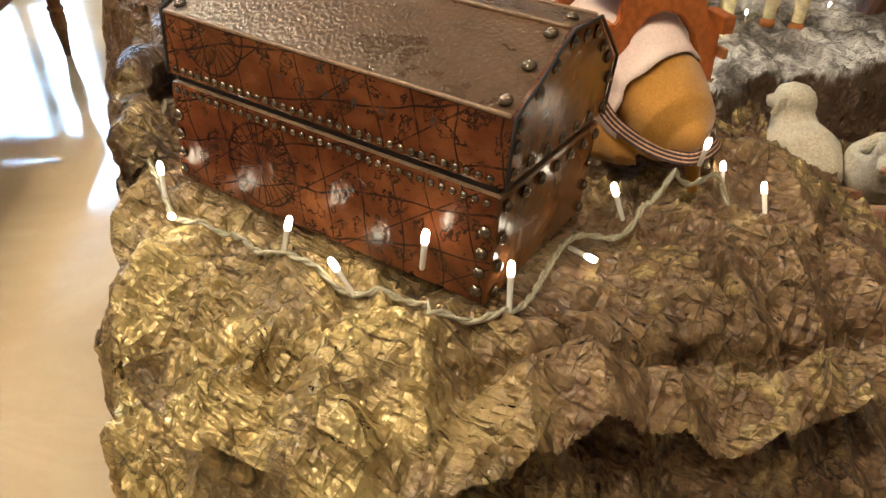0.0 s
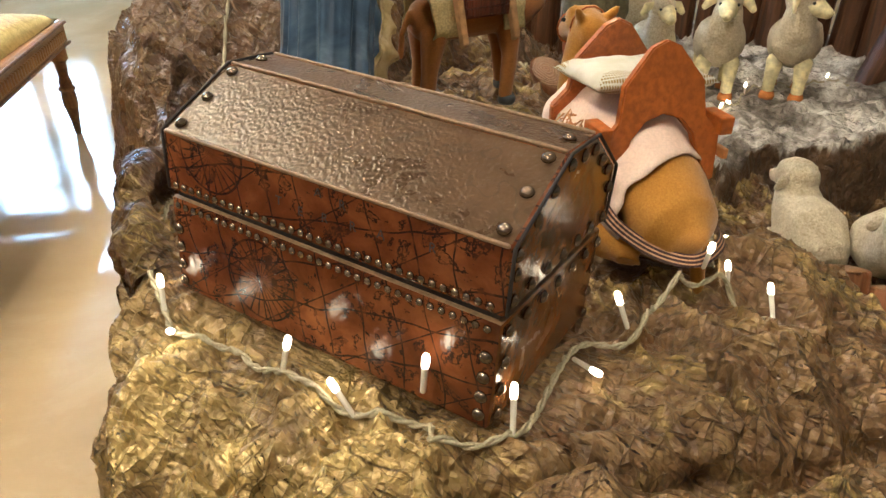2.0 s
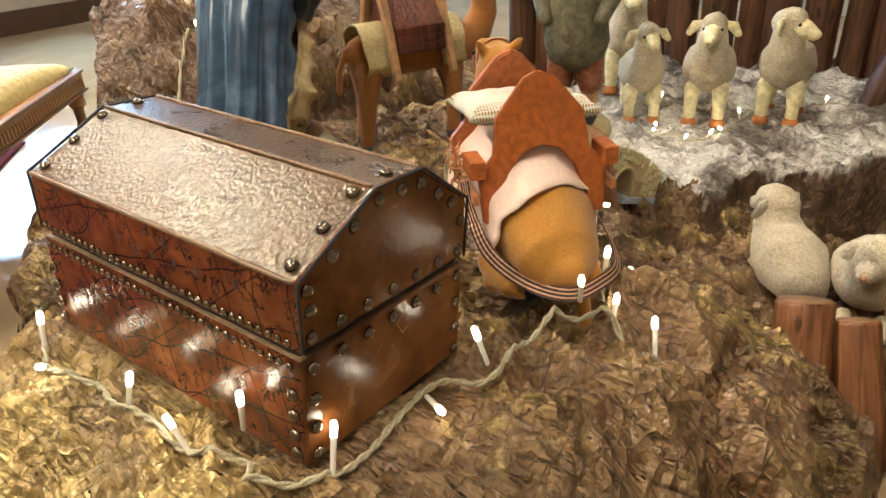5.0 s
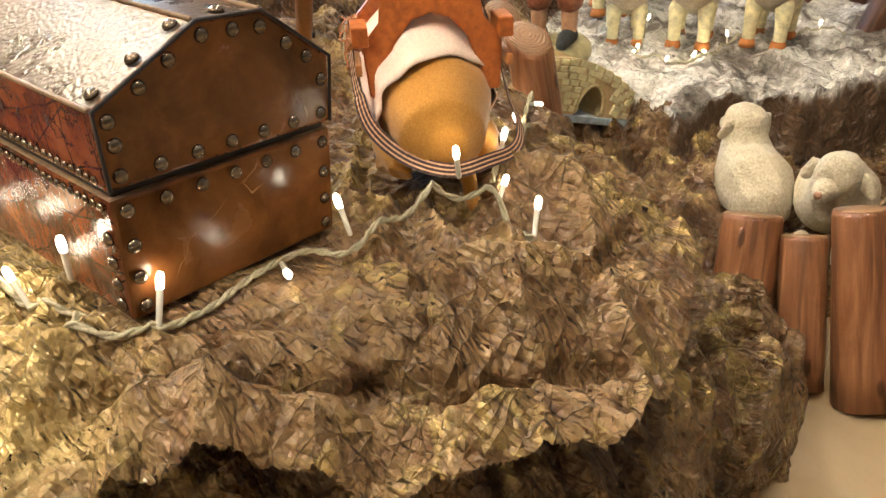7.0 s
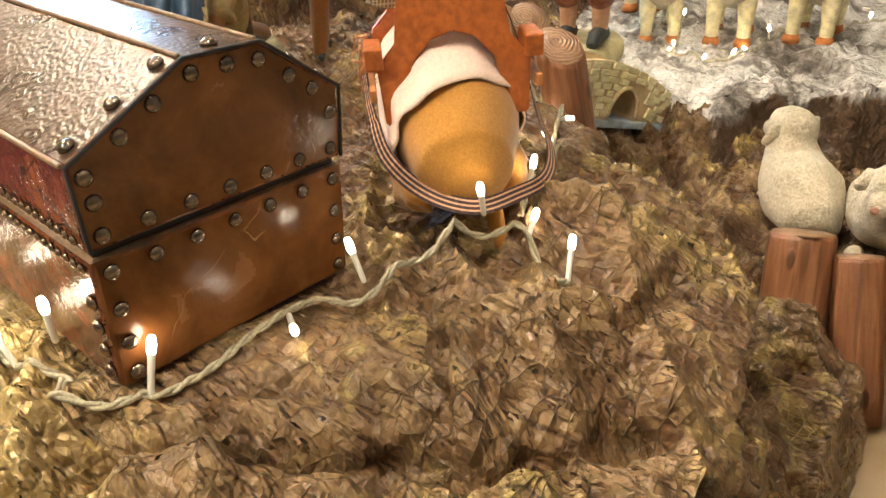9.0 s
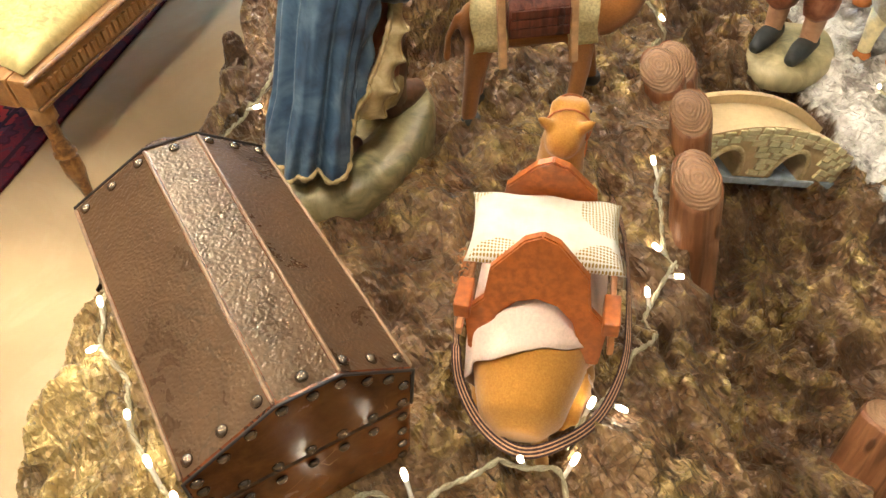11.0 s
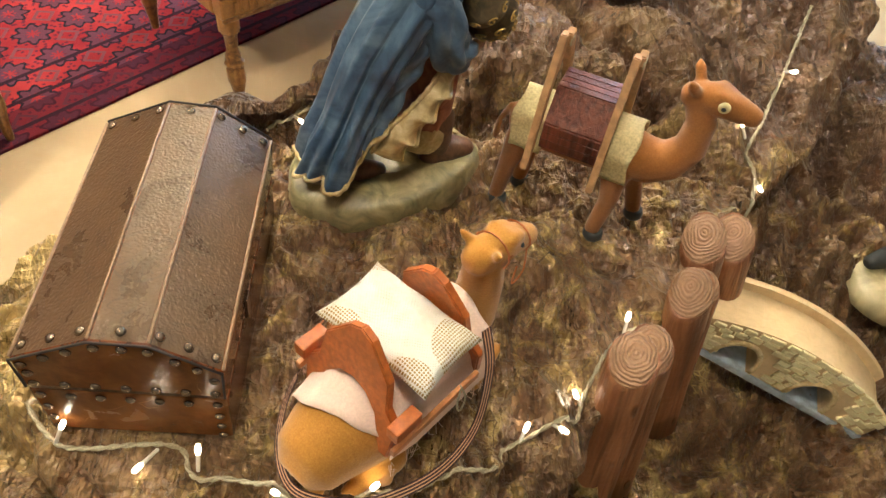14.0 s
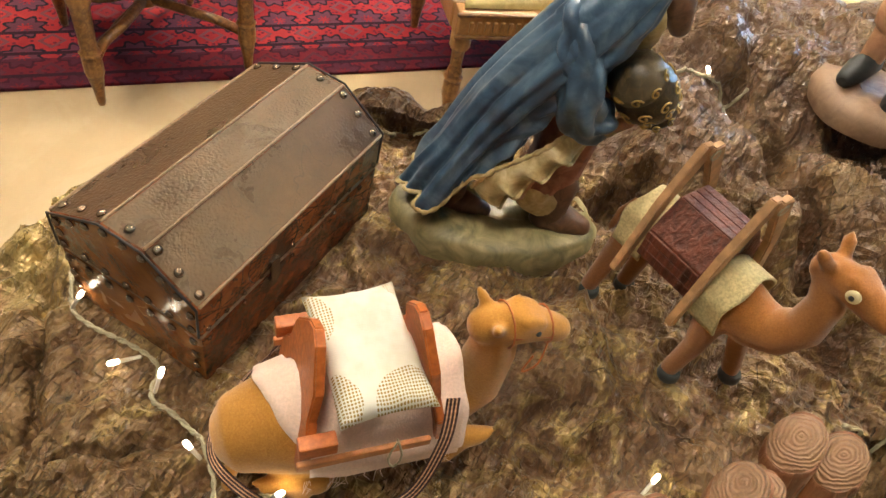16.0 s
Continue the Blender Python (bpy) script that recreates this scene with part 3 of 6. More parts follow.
def prism(bm, outline, depth, m=None, mi=0):
    """A plate: an outline in x, z, drawn out along y."""
    a = [bm.verts.new((x, -depth / 2, z)) for x, z in outline]
    b = [bm.verts.new((x, depth / 2, z)) for x, z in outline]
    n = len(a)
    fs = [bm.faces.new(a), bm.faces.new(b[::-1])] + [bm.faces.new((a[i], b[i], b[(i + 1) % n], a[(i + 1) % n])) for i in range(n)]
    for f in fs:
        f.material_index = mi
    bmesh.ops.recalc_face_normals(bm, faces=fs)
    if m is not None:
        bmesh.ops.transform(bm, matrix=m, verts=a + b)


def smooth_path(pts, step):
    """A rounded line through pts, at about even steps."""
    p = [Vector(v) for v in pts]
    out = []
    for i in range(len(p) - 1):
        a, b, c, d = p[max(i - 1, 0)], p[i], p[i + 1], p[min(i + 2, len(p) - 1)]
        n = max(2, int((c - b).length / step))
        for k in range(n):
            t = k / n
            out.append(0.5 * (2 * b + (c - a) * t + (2 * a - 5 * b + 4 * c - d) * t * t + (3 * b - a - 3 * c + d) * t ** 3))
    return out + [p[-1]]


def remeshed(ob, voxel, smooth=3):
    r = ob.modifiers.new("merge", "REMESH")
    r.mode, r.voxel_size, r.use_smooth_shade = "VOXEL", voxel, True
    s = ob.modifiers.new("soften", "SMOOTH")
    s.iterations, s.factor = smooth, 0.5
    return ob


def heading(x, y, z, dx, dy):
    """A pose whose x axis points along (dx, dy)."""
    return pose(x, y, z, 0, 0, math.degrees(math.atan2(dy, dx)))


# ---- gradient noise on arrays ----
GRAD = np.random.RandomState(7).normal(size=(4096, 3))
GRAD /= np.linalg.norm(GRAD, axis=1)[:, None]


def pnoise(x, y, z):
    xi, yi, zi = np.floor(x).astype(int), np.floor(y).astype(int), np.floor(z).astype(int)
    xf, yf, zf = x - xi, y - yi, z - zi
    s = [f * f * f * (f * (f * 6 - 15) + 10) for f in (xf, yf, zf)]
    out = 0
    for i in (0, 1):
        for j in (0, 1):
            for k in (0, 1):
                g = GRAD[((xi + i) * 73856093 ^ (yi + j) * 19349663 ^ (zi + k) * 83492791) & 4095]
                w = (s[0] if i else 1 - s[0]) * (s[1] if j else 1 - s[1]) * (s[2] if k else 1 - s[2])
                out = out + w * (g[..., 0] * (xf - i) + g[..., 1] * (yf - j) + g[..., 2] * (zf - k))
    return out


JIT = np.random.RandomState(11).uniform(0.08, 0.92, size=(4096, 2))


def facets(u, v, seed):
    """Distance to the nearest border between scattered cells: flat facets that meet in straight creases."""
    ui, vi = np.floor(u).astype(int), np.floor(v).astype(int)
    near, off = np.full(u.shape, 9.0), np.zeros(u.shape + (2,))
    cells = []
    for i in (-1, 0, 1):
        for j in (-1, 0, 1):
            q = JIT[((ui + i) * 7919 ^ (vi + j) * 104729 ^ seed * 613) & 4095]
            d = np.stack([ui + i + q[..., 0] - u, vi + j + q[..., 1] - v], -1)
            cells.append(d)
            r = (d * d).sum(-1)
            win = r < near
            near, off = np.where(win, r, near), np.where(win[..., None], d, off)
    edge = np.full(u.shape, 9.0)
    for d in cells:
        g = d - off
        n = np.sqrt((g * g).sum(-1))
        with np.errstate(divide="ignore", invalid="ignore"):
            e = ((off + d) * 0.5 * g).sum(-1) / n
        edge = np.where(n > 1e-6, np.minimum(edge, e), edge)
    return edge


def crumple(x, y, z, amp=1.0):
    """Folded paper: flat facets of several sizes that meet in creases, some raised, some sunk."""
    wx = x + 0.5 * z + 0.030 * pnoise(x * 6, y * 6, z * 6 + 3) + 0.003 * pnoise(x * 25, y * 25, z * 9)
    wy = y - 0.4 * z + 0.030 * pnoise(x * 6 + 9, y * 6, z * 6) + 0.003 * pnoise(x * 25 + 5, y * 25, z * 9)
    h = 0.020 * pnoise(wx * 4, wy * 4, z * 4 + 1)
    for n, (f, slope, ridge, c, sn, st) in enumerate(((4, 0.34, 0.004, 0.8, 0.6, 1.5), (8, -0.46, 0.007, 0.6, -0.8, 1.5), (14, 0.36, 0.007, 0.9, 0.43, 1.7), (25, -0.30, 0.0045, 0.5, 0.87, 1.5), (45, 0.10, 0.0022, 0.9, -0.43, 1.4))):
        u, v = (c * wx + sn * wy) * f, (-sn * wx + c * wy) * f * st
        mod = np.clip(0.7 + 1.2 * pnoise(x * 5 + n * 3, y * 5, z * 5), 0.15, 1.4)
        e = facets(u, v, n + 1)
        # flat facets, and pinched folds that stand up or sink between them
        side = np.sign(pnoise(x * 9 + n, y * 9, z * 9 + 7 * n) + 0.12)
        h = h + mod * (slope / f * (e - 0.16) + side * ridge * np.exp(-e / 0.05 * min(1, 14 / f) ** 0.5))
    return h * amp


# ---- plan of the mound ----
CHEST = Matrix(((0.99899, -0.00313, 0.04474), (0.0, 0.99756, 0.06983), (-0.04484, -0.06976, 0.99656))).to_4x4()
L, W, H_BODY, H_LID0, H_WALL, H_TOP, Y1, Y2 = 0.395, 0.236, 0.114, 0.121, 0.186, 0.238, 0.095, 0.160
TOP_EDGE = [(-0.525, 0.055), (-0.395, -0.06), (-0.305, -0.14), (-0.175, -0.205), (-0.035, -0.185), (0.05, -0.115), (0.10, -0.035), (0.145, 0.025), (0.21, 0.07), (0.295, 0.13), (0.345, 0.19), (0.335, 0.33), (0.30, 0.44), (0.215, 0.54), (0.05, 0.655), (-0.06, 0.735), (-0.19, 0.83), (-0.32, 0.94), (-0.5, 1.06), (-0.62, 1.22), (-0.95, 1.45), (-1.4, 1.45), (-1.62, 1.1), (-1.45, 0.75), (-1.05, 0.52), (-0.78, 0.32), (-0.66, 0.18)]
TOP_Z = [(0, 0, -0.004), (0, 0.236, -0.021), (-0.395, 0, 0.014), (-0.395, 0.236, -0.003), (-0.2, 0.12, 0.0), (0.1, 0.3, -0.012), (-0.1, 0.5, 0.0), (-0.47, 0.27, 0.02), (-0.6, 0.57, 0.045), (-0.42, 0.48, 0.02), (-0.47, 0.63, 0.012), (-0.42, 0.88, 0.0), (0.16, 0.18, 0.0), (0.17, 0.37, -0.015), (0.31, 0.36, -0.045), (0.33, 0.2, -0.05), (-0.2, -0.18, -0.035), (0.08, -0.12, -0.04), (0.24, 0.05, -0.05), (-0.42, -0.08, 0.0), (-0.09, 0.72, -0.035), (0.05, 0.62, -0.035), (-0.6, 1.05, 0.0), (-0.74, 0.42, 0.05), (-0.9, 0.62, 0.17), (-1.15, 0.9, 0.27), (-0.85, 0.95, 0.13), (-0.68, 0.18, 0.0), (-1.3, 1.3, 0.3), (-1.05, 0.6, 0.26)]
LOW_EDGE = [(0.3, 0.42), (0.385, 0.55), (0.385, 0.72), (0.27, 0.90), (0.33, 1.02), (0.5, 1.2), (0.62, 1.5), (0.7, 2.4), (-1.2, 2.4), (-1.5, 1.3), (-1.0, 0.9), (0, 0.5)]
LOW_Z = [(0.35, 0.66, -0.29), (0.2, 0.85, -0.30), (0.25, 1.1, -0.39), (0.32, 1.25, -0.41), (-0.06, 0.94, -0.385), (-0.165, 1.11, -0.40), (-0.13, 1.28, -0.355), (-0.24, 1.12, -0.27), (-0.19, 1.24, -0.315), (-0.33, 1.05, -0.205), (-0.36, 1.2, -0.25), (-0.29, 1.36, -0.285), (-0.6, 1.35, -0.15), (-0.3, 1.5, -0.33), (-0.12, 1.36, -0.25), (0.05, 1.3, -0.34), (0.3, 1.6, -0.43), (-0.9, 1.6, 0.0), (-0.6, 1.9, -0.3), (0.4, 2.1, -0.42)]


def spread(pts, x, y):
    """Heights blended smoothly between given spots."""
    num = den = 0
    for px, py, pz in pts:
        w = 1 / ((x - px) ** 2 + (y - py) ** 2 + 0.002) ** 1.6
        num, den = num + w * pz, den + w
    return num / den


def outside(poly, x, y):
    """How far (x, y) lies outside an outline; negative inside."""
    best, inside = 1e9, np.zeros(np.shape(x), bool)
    for (ax, ay), (bx, by) in zip(poly, poly[1:] + poly[:1]):
        ex, ey = bx - ax, by - ay
        t = np.clip(((x - ax) * ex + (y - ay) * ey) / (ex * ex + ey * ey), 0, 1)
        best = np.minimum(best, np.hypot(x - ax - t * ex, y - ay - t * ey))
        with np.errstate(divide="ignore", invalid="ignore"):
            inside ^= ((ay > y) != (by > y)) & (x < (bx - ax) * (y - ay) / (by - ay) + ax)
    return np.where(inside, -best, best)


def wander(x, y):
    """The plan with wavy, ragged outlines."""
    ex = x + 0.030 * pnoise(x * 6, y * 6, x * 0 + 5.5) + 0.016 * pnoise(x * 19, y * 19, x * 0 + 1.5)
    ey = y + 0.030 * pnoise(x * 6 + 4, y * 6, x * 0 + 8.5) + 0.016 * pnoise(x * 19, y * 19 + 7, x * 0 + 2.5)
    return ex, ey


def fall(d):
    return np.where(d < -0.05, 0, np.where(d < 0.02, (d + 0.05) ** 2 * 5.0, 0.0245 + 6.5 * np.maximum(d - 0.02, 0)))


def rim(x, y):
    return outside(TOP_EDGE, *wander(x, y))


FOLDS = [([(0.02, -0.045), (0.085, 0.02), (0.13, 0.045), (0.19, 0.115), (0.235, 0.13), (0.29, 0.205), (0.315, 0.26)], 0.034, 0.015),
         ([(0.115, 0.225), (0.150, 0.215), (0.165, 0.18), (0.195, 0.16)], 0.030, 0.007),
         ([(-0.24, -0.13), (-0.17, -0.15), (-0.10, -0.125), (-0.03, -0.13)], 0.022, 0.012),
         ([(0.23, 0.30), (0.26, 0.36), (0.25, 0.43)], 0.022, 0.010), ([(0.02, 0.62), (0.12, 0.56), (0.17, 0.50)], 0.030, 0.010)]


def ground(x, y):
    """The height of the upper sheet."""
    x, y = np.asarray(x, float), np.asarray(y, float)
    z = spread(TOP_Z, x, y) - 5.0 * np.clip(rim(x, y) + 0.05, 0, 0.12) ** 2
    # the mountain's swollen foot behind the camel, with a deep cleft before it
    d = -(x + 0.615 + 0.035 * np.sin(7 * y - 3.6) + 0.02 * pnoise(x * 12, y * 12, x * 0 + 4.5))
    wide = np.clip((y - 0.50) / 0.1, 0, 1) * np.clip((1.15 - y) / 0.15, 0, 1)
    s = np.clip(d / 0.06, 0, 1)
    z = z + wide * (0.10 * s * s * (3 - 2 * s) * np.clip((0.95 + x) / 0.3, 0, 1) - 0.035 * np.exp(-((d + 0.015) / 0.03) ** 2))
    # calmer where the chest and the figures stand
    calm = np.ones_like(z)
    for cx, cy, r in ((-0.05, 0.12, 0.15), (-0.2, 0.12, 0.16), (-0.34, 0.12, 0.15), (-0.03, 0.43, 0.11), (-0.52, 0.42, 0.12)):
        calm = np.minimum(calm, np.clip((np.hypot(x - cx, y - cy) / r - 0.6) * 2.5, 0.35, 1))
    # a deep dark cleft behind the standing camel
    u, v = x + 0.68, y - 0.96
    off, along = 0.72 * u - 0.694 * v + 0.012 * np.sin(30 * (u + v)), -0.694 * u - 0.72 * v
    z = z - 0.17 * np.exp(-(off / 0.034) ** 2) * np.clip((along + 0.03) / 0.05, 0, 1) * np.clip((0.42 - along) / 0.08, 0, 1)
    # pressed-in folds along the front, and a crack that runs in from them
    for line, deep, wide in FOLDS:
        d = np.full(np.shape(x), 9.0)
        for (ax, ay), (bx, by) in zip(line, line[1:]):
            ex, ey = bx - ax, by - ay
            t = np.clip(((x - ax) * ex + (y - ay) * ey) / (ex * ex + ey * ey), 0, 1)
            d = np.minimum(d, np.hypot(x - ax - t * ex, y - ay - t * ey))
        d = d + 0.010 * pnoise(x * 24, y * 24, x * 0 + 2.2)
        z = z - deep * np.exp(-(d / wide) ** 2)
    return z + crumple(x, y, z, 1.15) * calm


def skirt(x, y):
    """The height of the lower sheets: the flanks down to the floor and the hollow behind."""
    x, y = np.asarray(x, float), np.asarray(y, float)
    d1, d2 = rim(x, y), outside(LOW_EDGE, *wander(x, y))
    z1 = spread(TOP_Z, x, y) - 0.085 - 0.9 * np.clip(d1 + 0.06, 0, 0.1) - fall(d1 - 0.046)
    z = np.maximum(z1, spread(LOW_Z, x, y) - fall(d2))
    return z + crumple(x + 4.1, y + 2.7, z, 1.7)


def sheet(name, xs, ys, height, material, level):
    gx, gy = np.meshgrid(xs, ys)
    gz = height(gx, gy)
    # steep flanks are pushed sideways, so that folds hang over
    sx, sy = np.gradient(gz, xs, axis=1), np.gradient(gz, ys, axis=0)
    s = np.hypot(sx, sy)
    push = 0.022 * pnoise(gx * 11, gy * 11, gz * 17) + 0.012 * pnoise(gx * 26, gy * 26, gz * 38) + 0.009 * (0.3 - 2 * np.abs(pnoise(gx * 20 + 3, gy * 20, gz * 14)))
    k = np.clip((s - 1.0) / 2, 0, 1) * push / np.maximum(s, 1e-6)
    verts = np.stack([gx - sx * k, gy - sy * k, gz], -1).reshape(-1, 3)
    nx, ny = len(xs), len(ys)
    lv = level(gx, gy, gz)
    keep = lv < 0
    out = np.clip(lv, 0, 0.02)
    lx, ly = np.gradient(lv, xs, axis=1), np.gradient(lv, ys, axis=0)
    ln = np.maximum(np.hypot(lx, ly), 0.3) ** 2
    verts[:, 0] -= (out * lx / ln).reshape(-1)
    verts[:, 1] -= (out * ly / ln).reshape(-1)
    i = np.arange(nx * ny).reshape(ny, nx)
    ok = keep[:-1, :-1] | keep[1:, :-1] | keep[:-1, 1:] | keep[1:, 1:]
    q = np.stack([i[:-1, :-1], i[:-1, 1:], i[1:, 1:], i[1:, :-1]], -1)[ok]
    used = np.unique(q)
    back = np.full(nx * ny, -1)
    back[used] = np.arange(len(used))
    me = bpy.data.meshes.new(name)
    me.from_pydata(verts[used].tolist(), [], back[q].tolist())
    me.materials.append(material)
    me.update()
    # how far each spot stands proud of its surroundings: the paper's colour lightens on the high ones
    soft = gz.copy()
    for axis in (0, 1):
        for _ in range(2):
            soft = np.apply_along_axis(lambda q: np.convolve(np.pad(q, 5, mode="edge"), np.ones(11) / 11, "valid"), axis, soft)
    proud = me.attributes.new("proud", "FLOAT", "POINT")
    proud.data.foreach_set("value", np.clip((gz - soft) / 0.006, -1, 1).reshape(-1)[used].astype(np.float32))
    me.polygons.foreach_set("use_smooth", [True] * len(me.polygons))
    return new(name, me)


# ---- the mound of crumpled paper ----
xs = np.concatenate([np.arange(-1.75, -1.0, 0.011), np.arange(-1.0, -0.6, 0.006), np.arange(-0.6, 0.47, 0.0036), np.arange(0.47, 0.85, 0.011)])
ys = np.concatenate([np.arange(-0.42, 0.78, 0.0036), np.arange(0.78, 1.6, 0.008), np.arange(1.6, 2.5, 0.014)])
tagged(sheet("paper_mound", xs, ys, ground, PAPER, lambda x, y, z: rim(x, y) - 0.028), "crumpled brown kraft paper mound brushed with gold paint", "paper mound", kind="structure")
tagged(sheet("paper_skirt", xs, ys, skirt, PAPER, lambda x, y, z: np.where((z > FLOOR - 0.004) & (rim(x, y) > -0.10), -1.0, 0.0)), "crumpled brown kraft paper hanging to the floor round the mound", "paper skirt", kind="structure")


def rolled_edge():
    """The mound's edge beside the chest, stood up and rolled over into a hollow lip."""
    way = smooth_path([(-0.430, 0.005, 0.030), (-0.495, 0.050, 0.060), (-0.560, 0.095, 0.080), (-0.598, 0.150, 0.090), (-0.618, 0.222, 0.080), (-0.655, 0.290, 0.095), (-0.73, 0.335, 0.105)], 0.006)
    prof = [(0.030, -0.11), (0.034, -0.05), (0.040, 0.0), (0.044, 0.45), (0.036, 0.80), (0.020, 1.0), (0.0, 1.02), (-0.016, 0.88)]
    fine = smooth_path([(a, 0, b) for a, b in prof], 0.07)
    bm = bmesh.new()
    rows = []
    for i, q in enumerate(way):
        d = way[min(i + 1, len(way) - 1)] - way[max(i - 1, 0)]
        out = Vector((-d.y, d.x, 0)).normalized() * -1
        h = q.z * (1 + 0.25 * noise.noise(Vector((q.x * 22, q.y * 22, 3))))
        foot = float(spread(TOP_Z, np.array([q.x]), np.array([q.y]))[0]) - 0.01
        row = []
        for k, e in enumerate(fine):
            v = Vector((q.x, q.y, foot)) + out * -e.x + Vector((0, 0, e.z * (h if e.z > 0 else 1.0)))
            g = 0.016 * noise.noise(v * 17) + 0.008 * (0.4 - abs(noise.noise(v * 34))) + 0.005 * (0.4 - abs(noise.noise(v * 75)))
            row.append(bm.verts.new(v - out * g + Vector((0, 0, 0.5 * g))))
        rows.append(row)
    for a, b in zip(rows, rows[1:]):
        for k in range(len(fine) - 1):
            bm.faces.new((a[k], b[k], b[k + 1], a[k + 1])).smooth = True
    bmesh.ops.solidify(bm, geom=list(bm.faces), thickness=0.0025)
    tagged(part("paper_lip", bm, PAPER), "rolled up lip of crumpled brown paper at the mound's edge", "paper lip", kind="structure")


rolled_edge()


def spot(x, y):
    x, y = np.array([x]), np.array([y])
    return float(np.maximum(np.where(rim(x, y) < 0.03, ground(x, y), -1), skirt(x, y))[0])


ROCK_EDGE = [(-0.62, 1.62), (-0.44, 1.52), (-0.3, 1.47), (-0.16, 1.40), (-0.04, 1.35), (0.04, 1.49), (0.16, 1.55), (0.28, 1.69), (0.38, 1.88), (0.40, 2.35), (-0.75, 2.35)]


def rock(x, y):
    d = outside(ROCK_EDGE, x + 0.02 * pnoise(x * 14, y * 14, x * 0 + 3.3), y + 0.02 * pnoise(x * 14, y * 14 + 5, x * 0))
    z = -0.232 + 0.12 * (y - 1.5) - np.where(d > 0, d * 6, 0)
    return z + crumple(x * 1.3 + 5, y * 1.3, z * 0, 0.9)


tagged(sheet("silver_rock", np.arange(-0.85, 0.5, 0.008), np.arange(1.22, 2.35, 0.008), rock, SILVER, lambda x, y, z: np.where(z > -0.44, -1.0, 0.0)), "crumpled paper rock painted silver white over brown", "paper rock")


def rock_spot(x, y):
    return float(rock(np.array([x]), np.array([y]))[0])


# ---- the room ----
def slab(name, lo, hi, material, label, category=""):
    bm = bmesh.new()
    box(bm, lo, hi)
    return tagged(part(name, bm, material), label, category, kind="structure")


X0, X1, Y0, Y1R, CEIL = -5.8, 3.6, -4.2, 5.2, 2.5
slab("floor", (X0 - 0.2, Y0 - 0.2, FLOOR - 0.1), (X1 + 0.2, Y1R + 0.2, FLOOR), FLOOR_M, "polished cream marble floor with soft veins", "floor")
slab("ceiling", (X0 - 0.2, Y0 - 0.2, CEIL), (X1 + 0.2, Y1R + 0.2, CEIL + 0.1), CEIL_M, "plain white painted ceiling", "ceiling")
WY0, WY1, WZ0, WZ1 = 1.66, 3.45, 0.36, 2.46
bm = bmesh.new()
box(bm, (X0 - 0.2, Y0, FLOOR), (X0, WY0, CEIL))
box(bm, (X0 - 0.2, WY1, FLOOR), (X0, Y1R, CEIL))
box(bm, (X0 - 0.2, WY0, FLOOR), (X0, WY1, WZ0))
box(bm, (X0 - 0.2, WY0, WZ1), (X0, WY1, CEIL))
tagged(part("wall_west", bm, WALL_M), "warm white plaster wall with a window opening", "wall", kind="structure")
slab("wall_east", (X1, Y0, FLOOR), (X1 + 0.2, Y1R, CEIL), WALL_M, "warm white plaster wall of the room", "wall")
slab("wall_south", (X0 - 0.2, Y0 - 0.2, FLOOR), (X1 + 0.2, Y0, CEIL), WALL_M, "warm white plaster wall of the room", "wall")
slab("wall_north", (X0 - 0.2, Y1R, FLOOR), (X1 + 0.2, Y1R + 0.2, CEIL), WALL_M, "warm white plaster wall of the room", "wall")
slab("baseboard", (X0, Y0, FLOOR), (X0 + 0.03, Y1R, FLOOR + 0.18), BASE_M, "dark wooden skirting board along the wall", "baseboard")
slab("backdrop", (X0 - 1.2, WY0 - 1.5, -0.4), (X0 - 1.18, WY1 + 1.5, 3.6), OUTSIDE, "bright pale daylight outside the window", "backdrop")
window = thing("window_1", None, "white framed window bright with daylight", "window", kind="structure")
bm = bmesh.new()
for lo, hi in (((X0 - 0.14, WY0, WZ0), (X0 - 0.06, WY0 + 0.05, WZ1)), ((X0 - 0.14, WY1 - 0.05, WZ0), (X0 - 0.06, WY1, WZ1)), ((X0 - 0.14, 2.81, WZ0), (X0 - 0.06, 2.92, WZ1)), ((X0 - 0.14, 2.19, WZ0), (X0 - 0.06, 2.26, WZ1)),
               ((X0 - 0.139, WY0 + 0.05, WZ0), (X0 - 0.061, WY1 - 0.05, WZ0 + 0.06)), ((X0 - 0.139, WY0 + 0.05, WZ1 - 0.06), (X0 - 0.061, WY1 - 0.05, WZ1)), ((X0 - 0.125, WY0 + 0.05, 1.36), (X0 - 0.075, WY1 - 0.05, 1.41))):
    box(bm, lo, hi, bevel=0.006)
part("window_frame", bm, FRAME_M, window)
bm = bmesh.new()
box(bm, (X0 - 0.02, WY0 - 0.05, WZ0 - 0.04), (X0 + 0.12, WY1 + 0.05, WZ0 - 0.002), bevel=0.006)
part("window_sill", bm, FRAME_M, window)

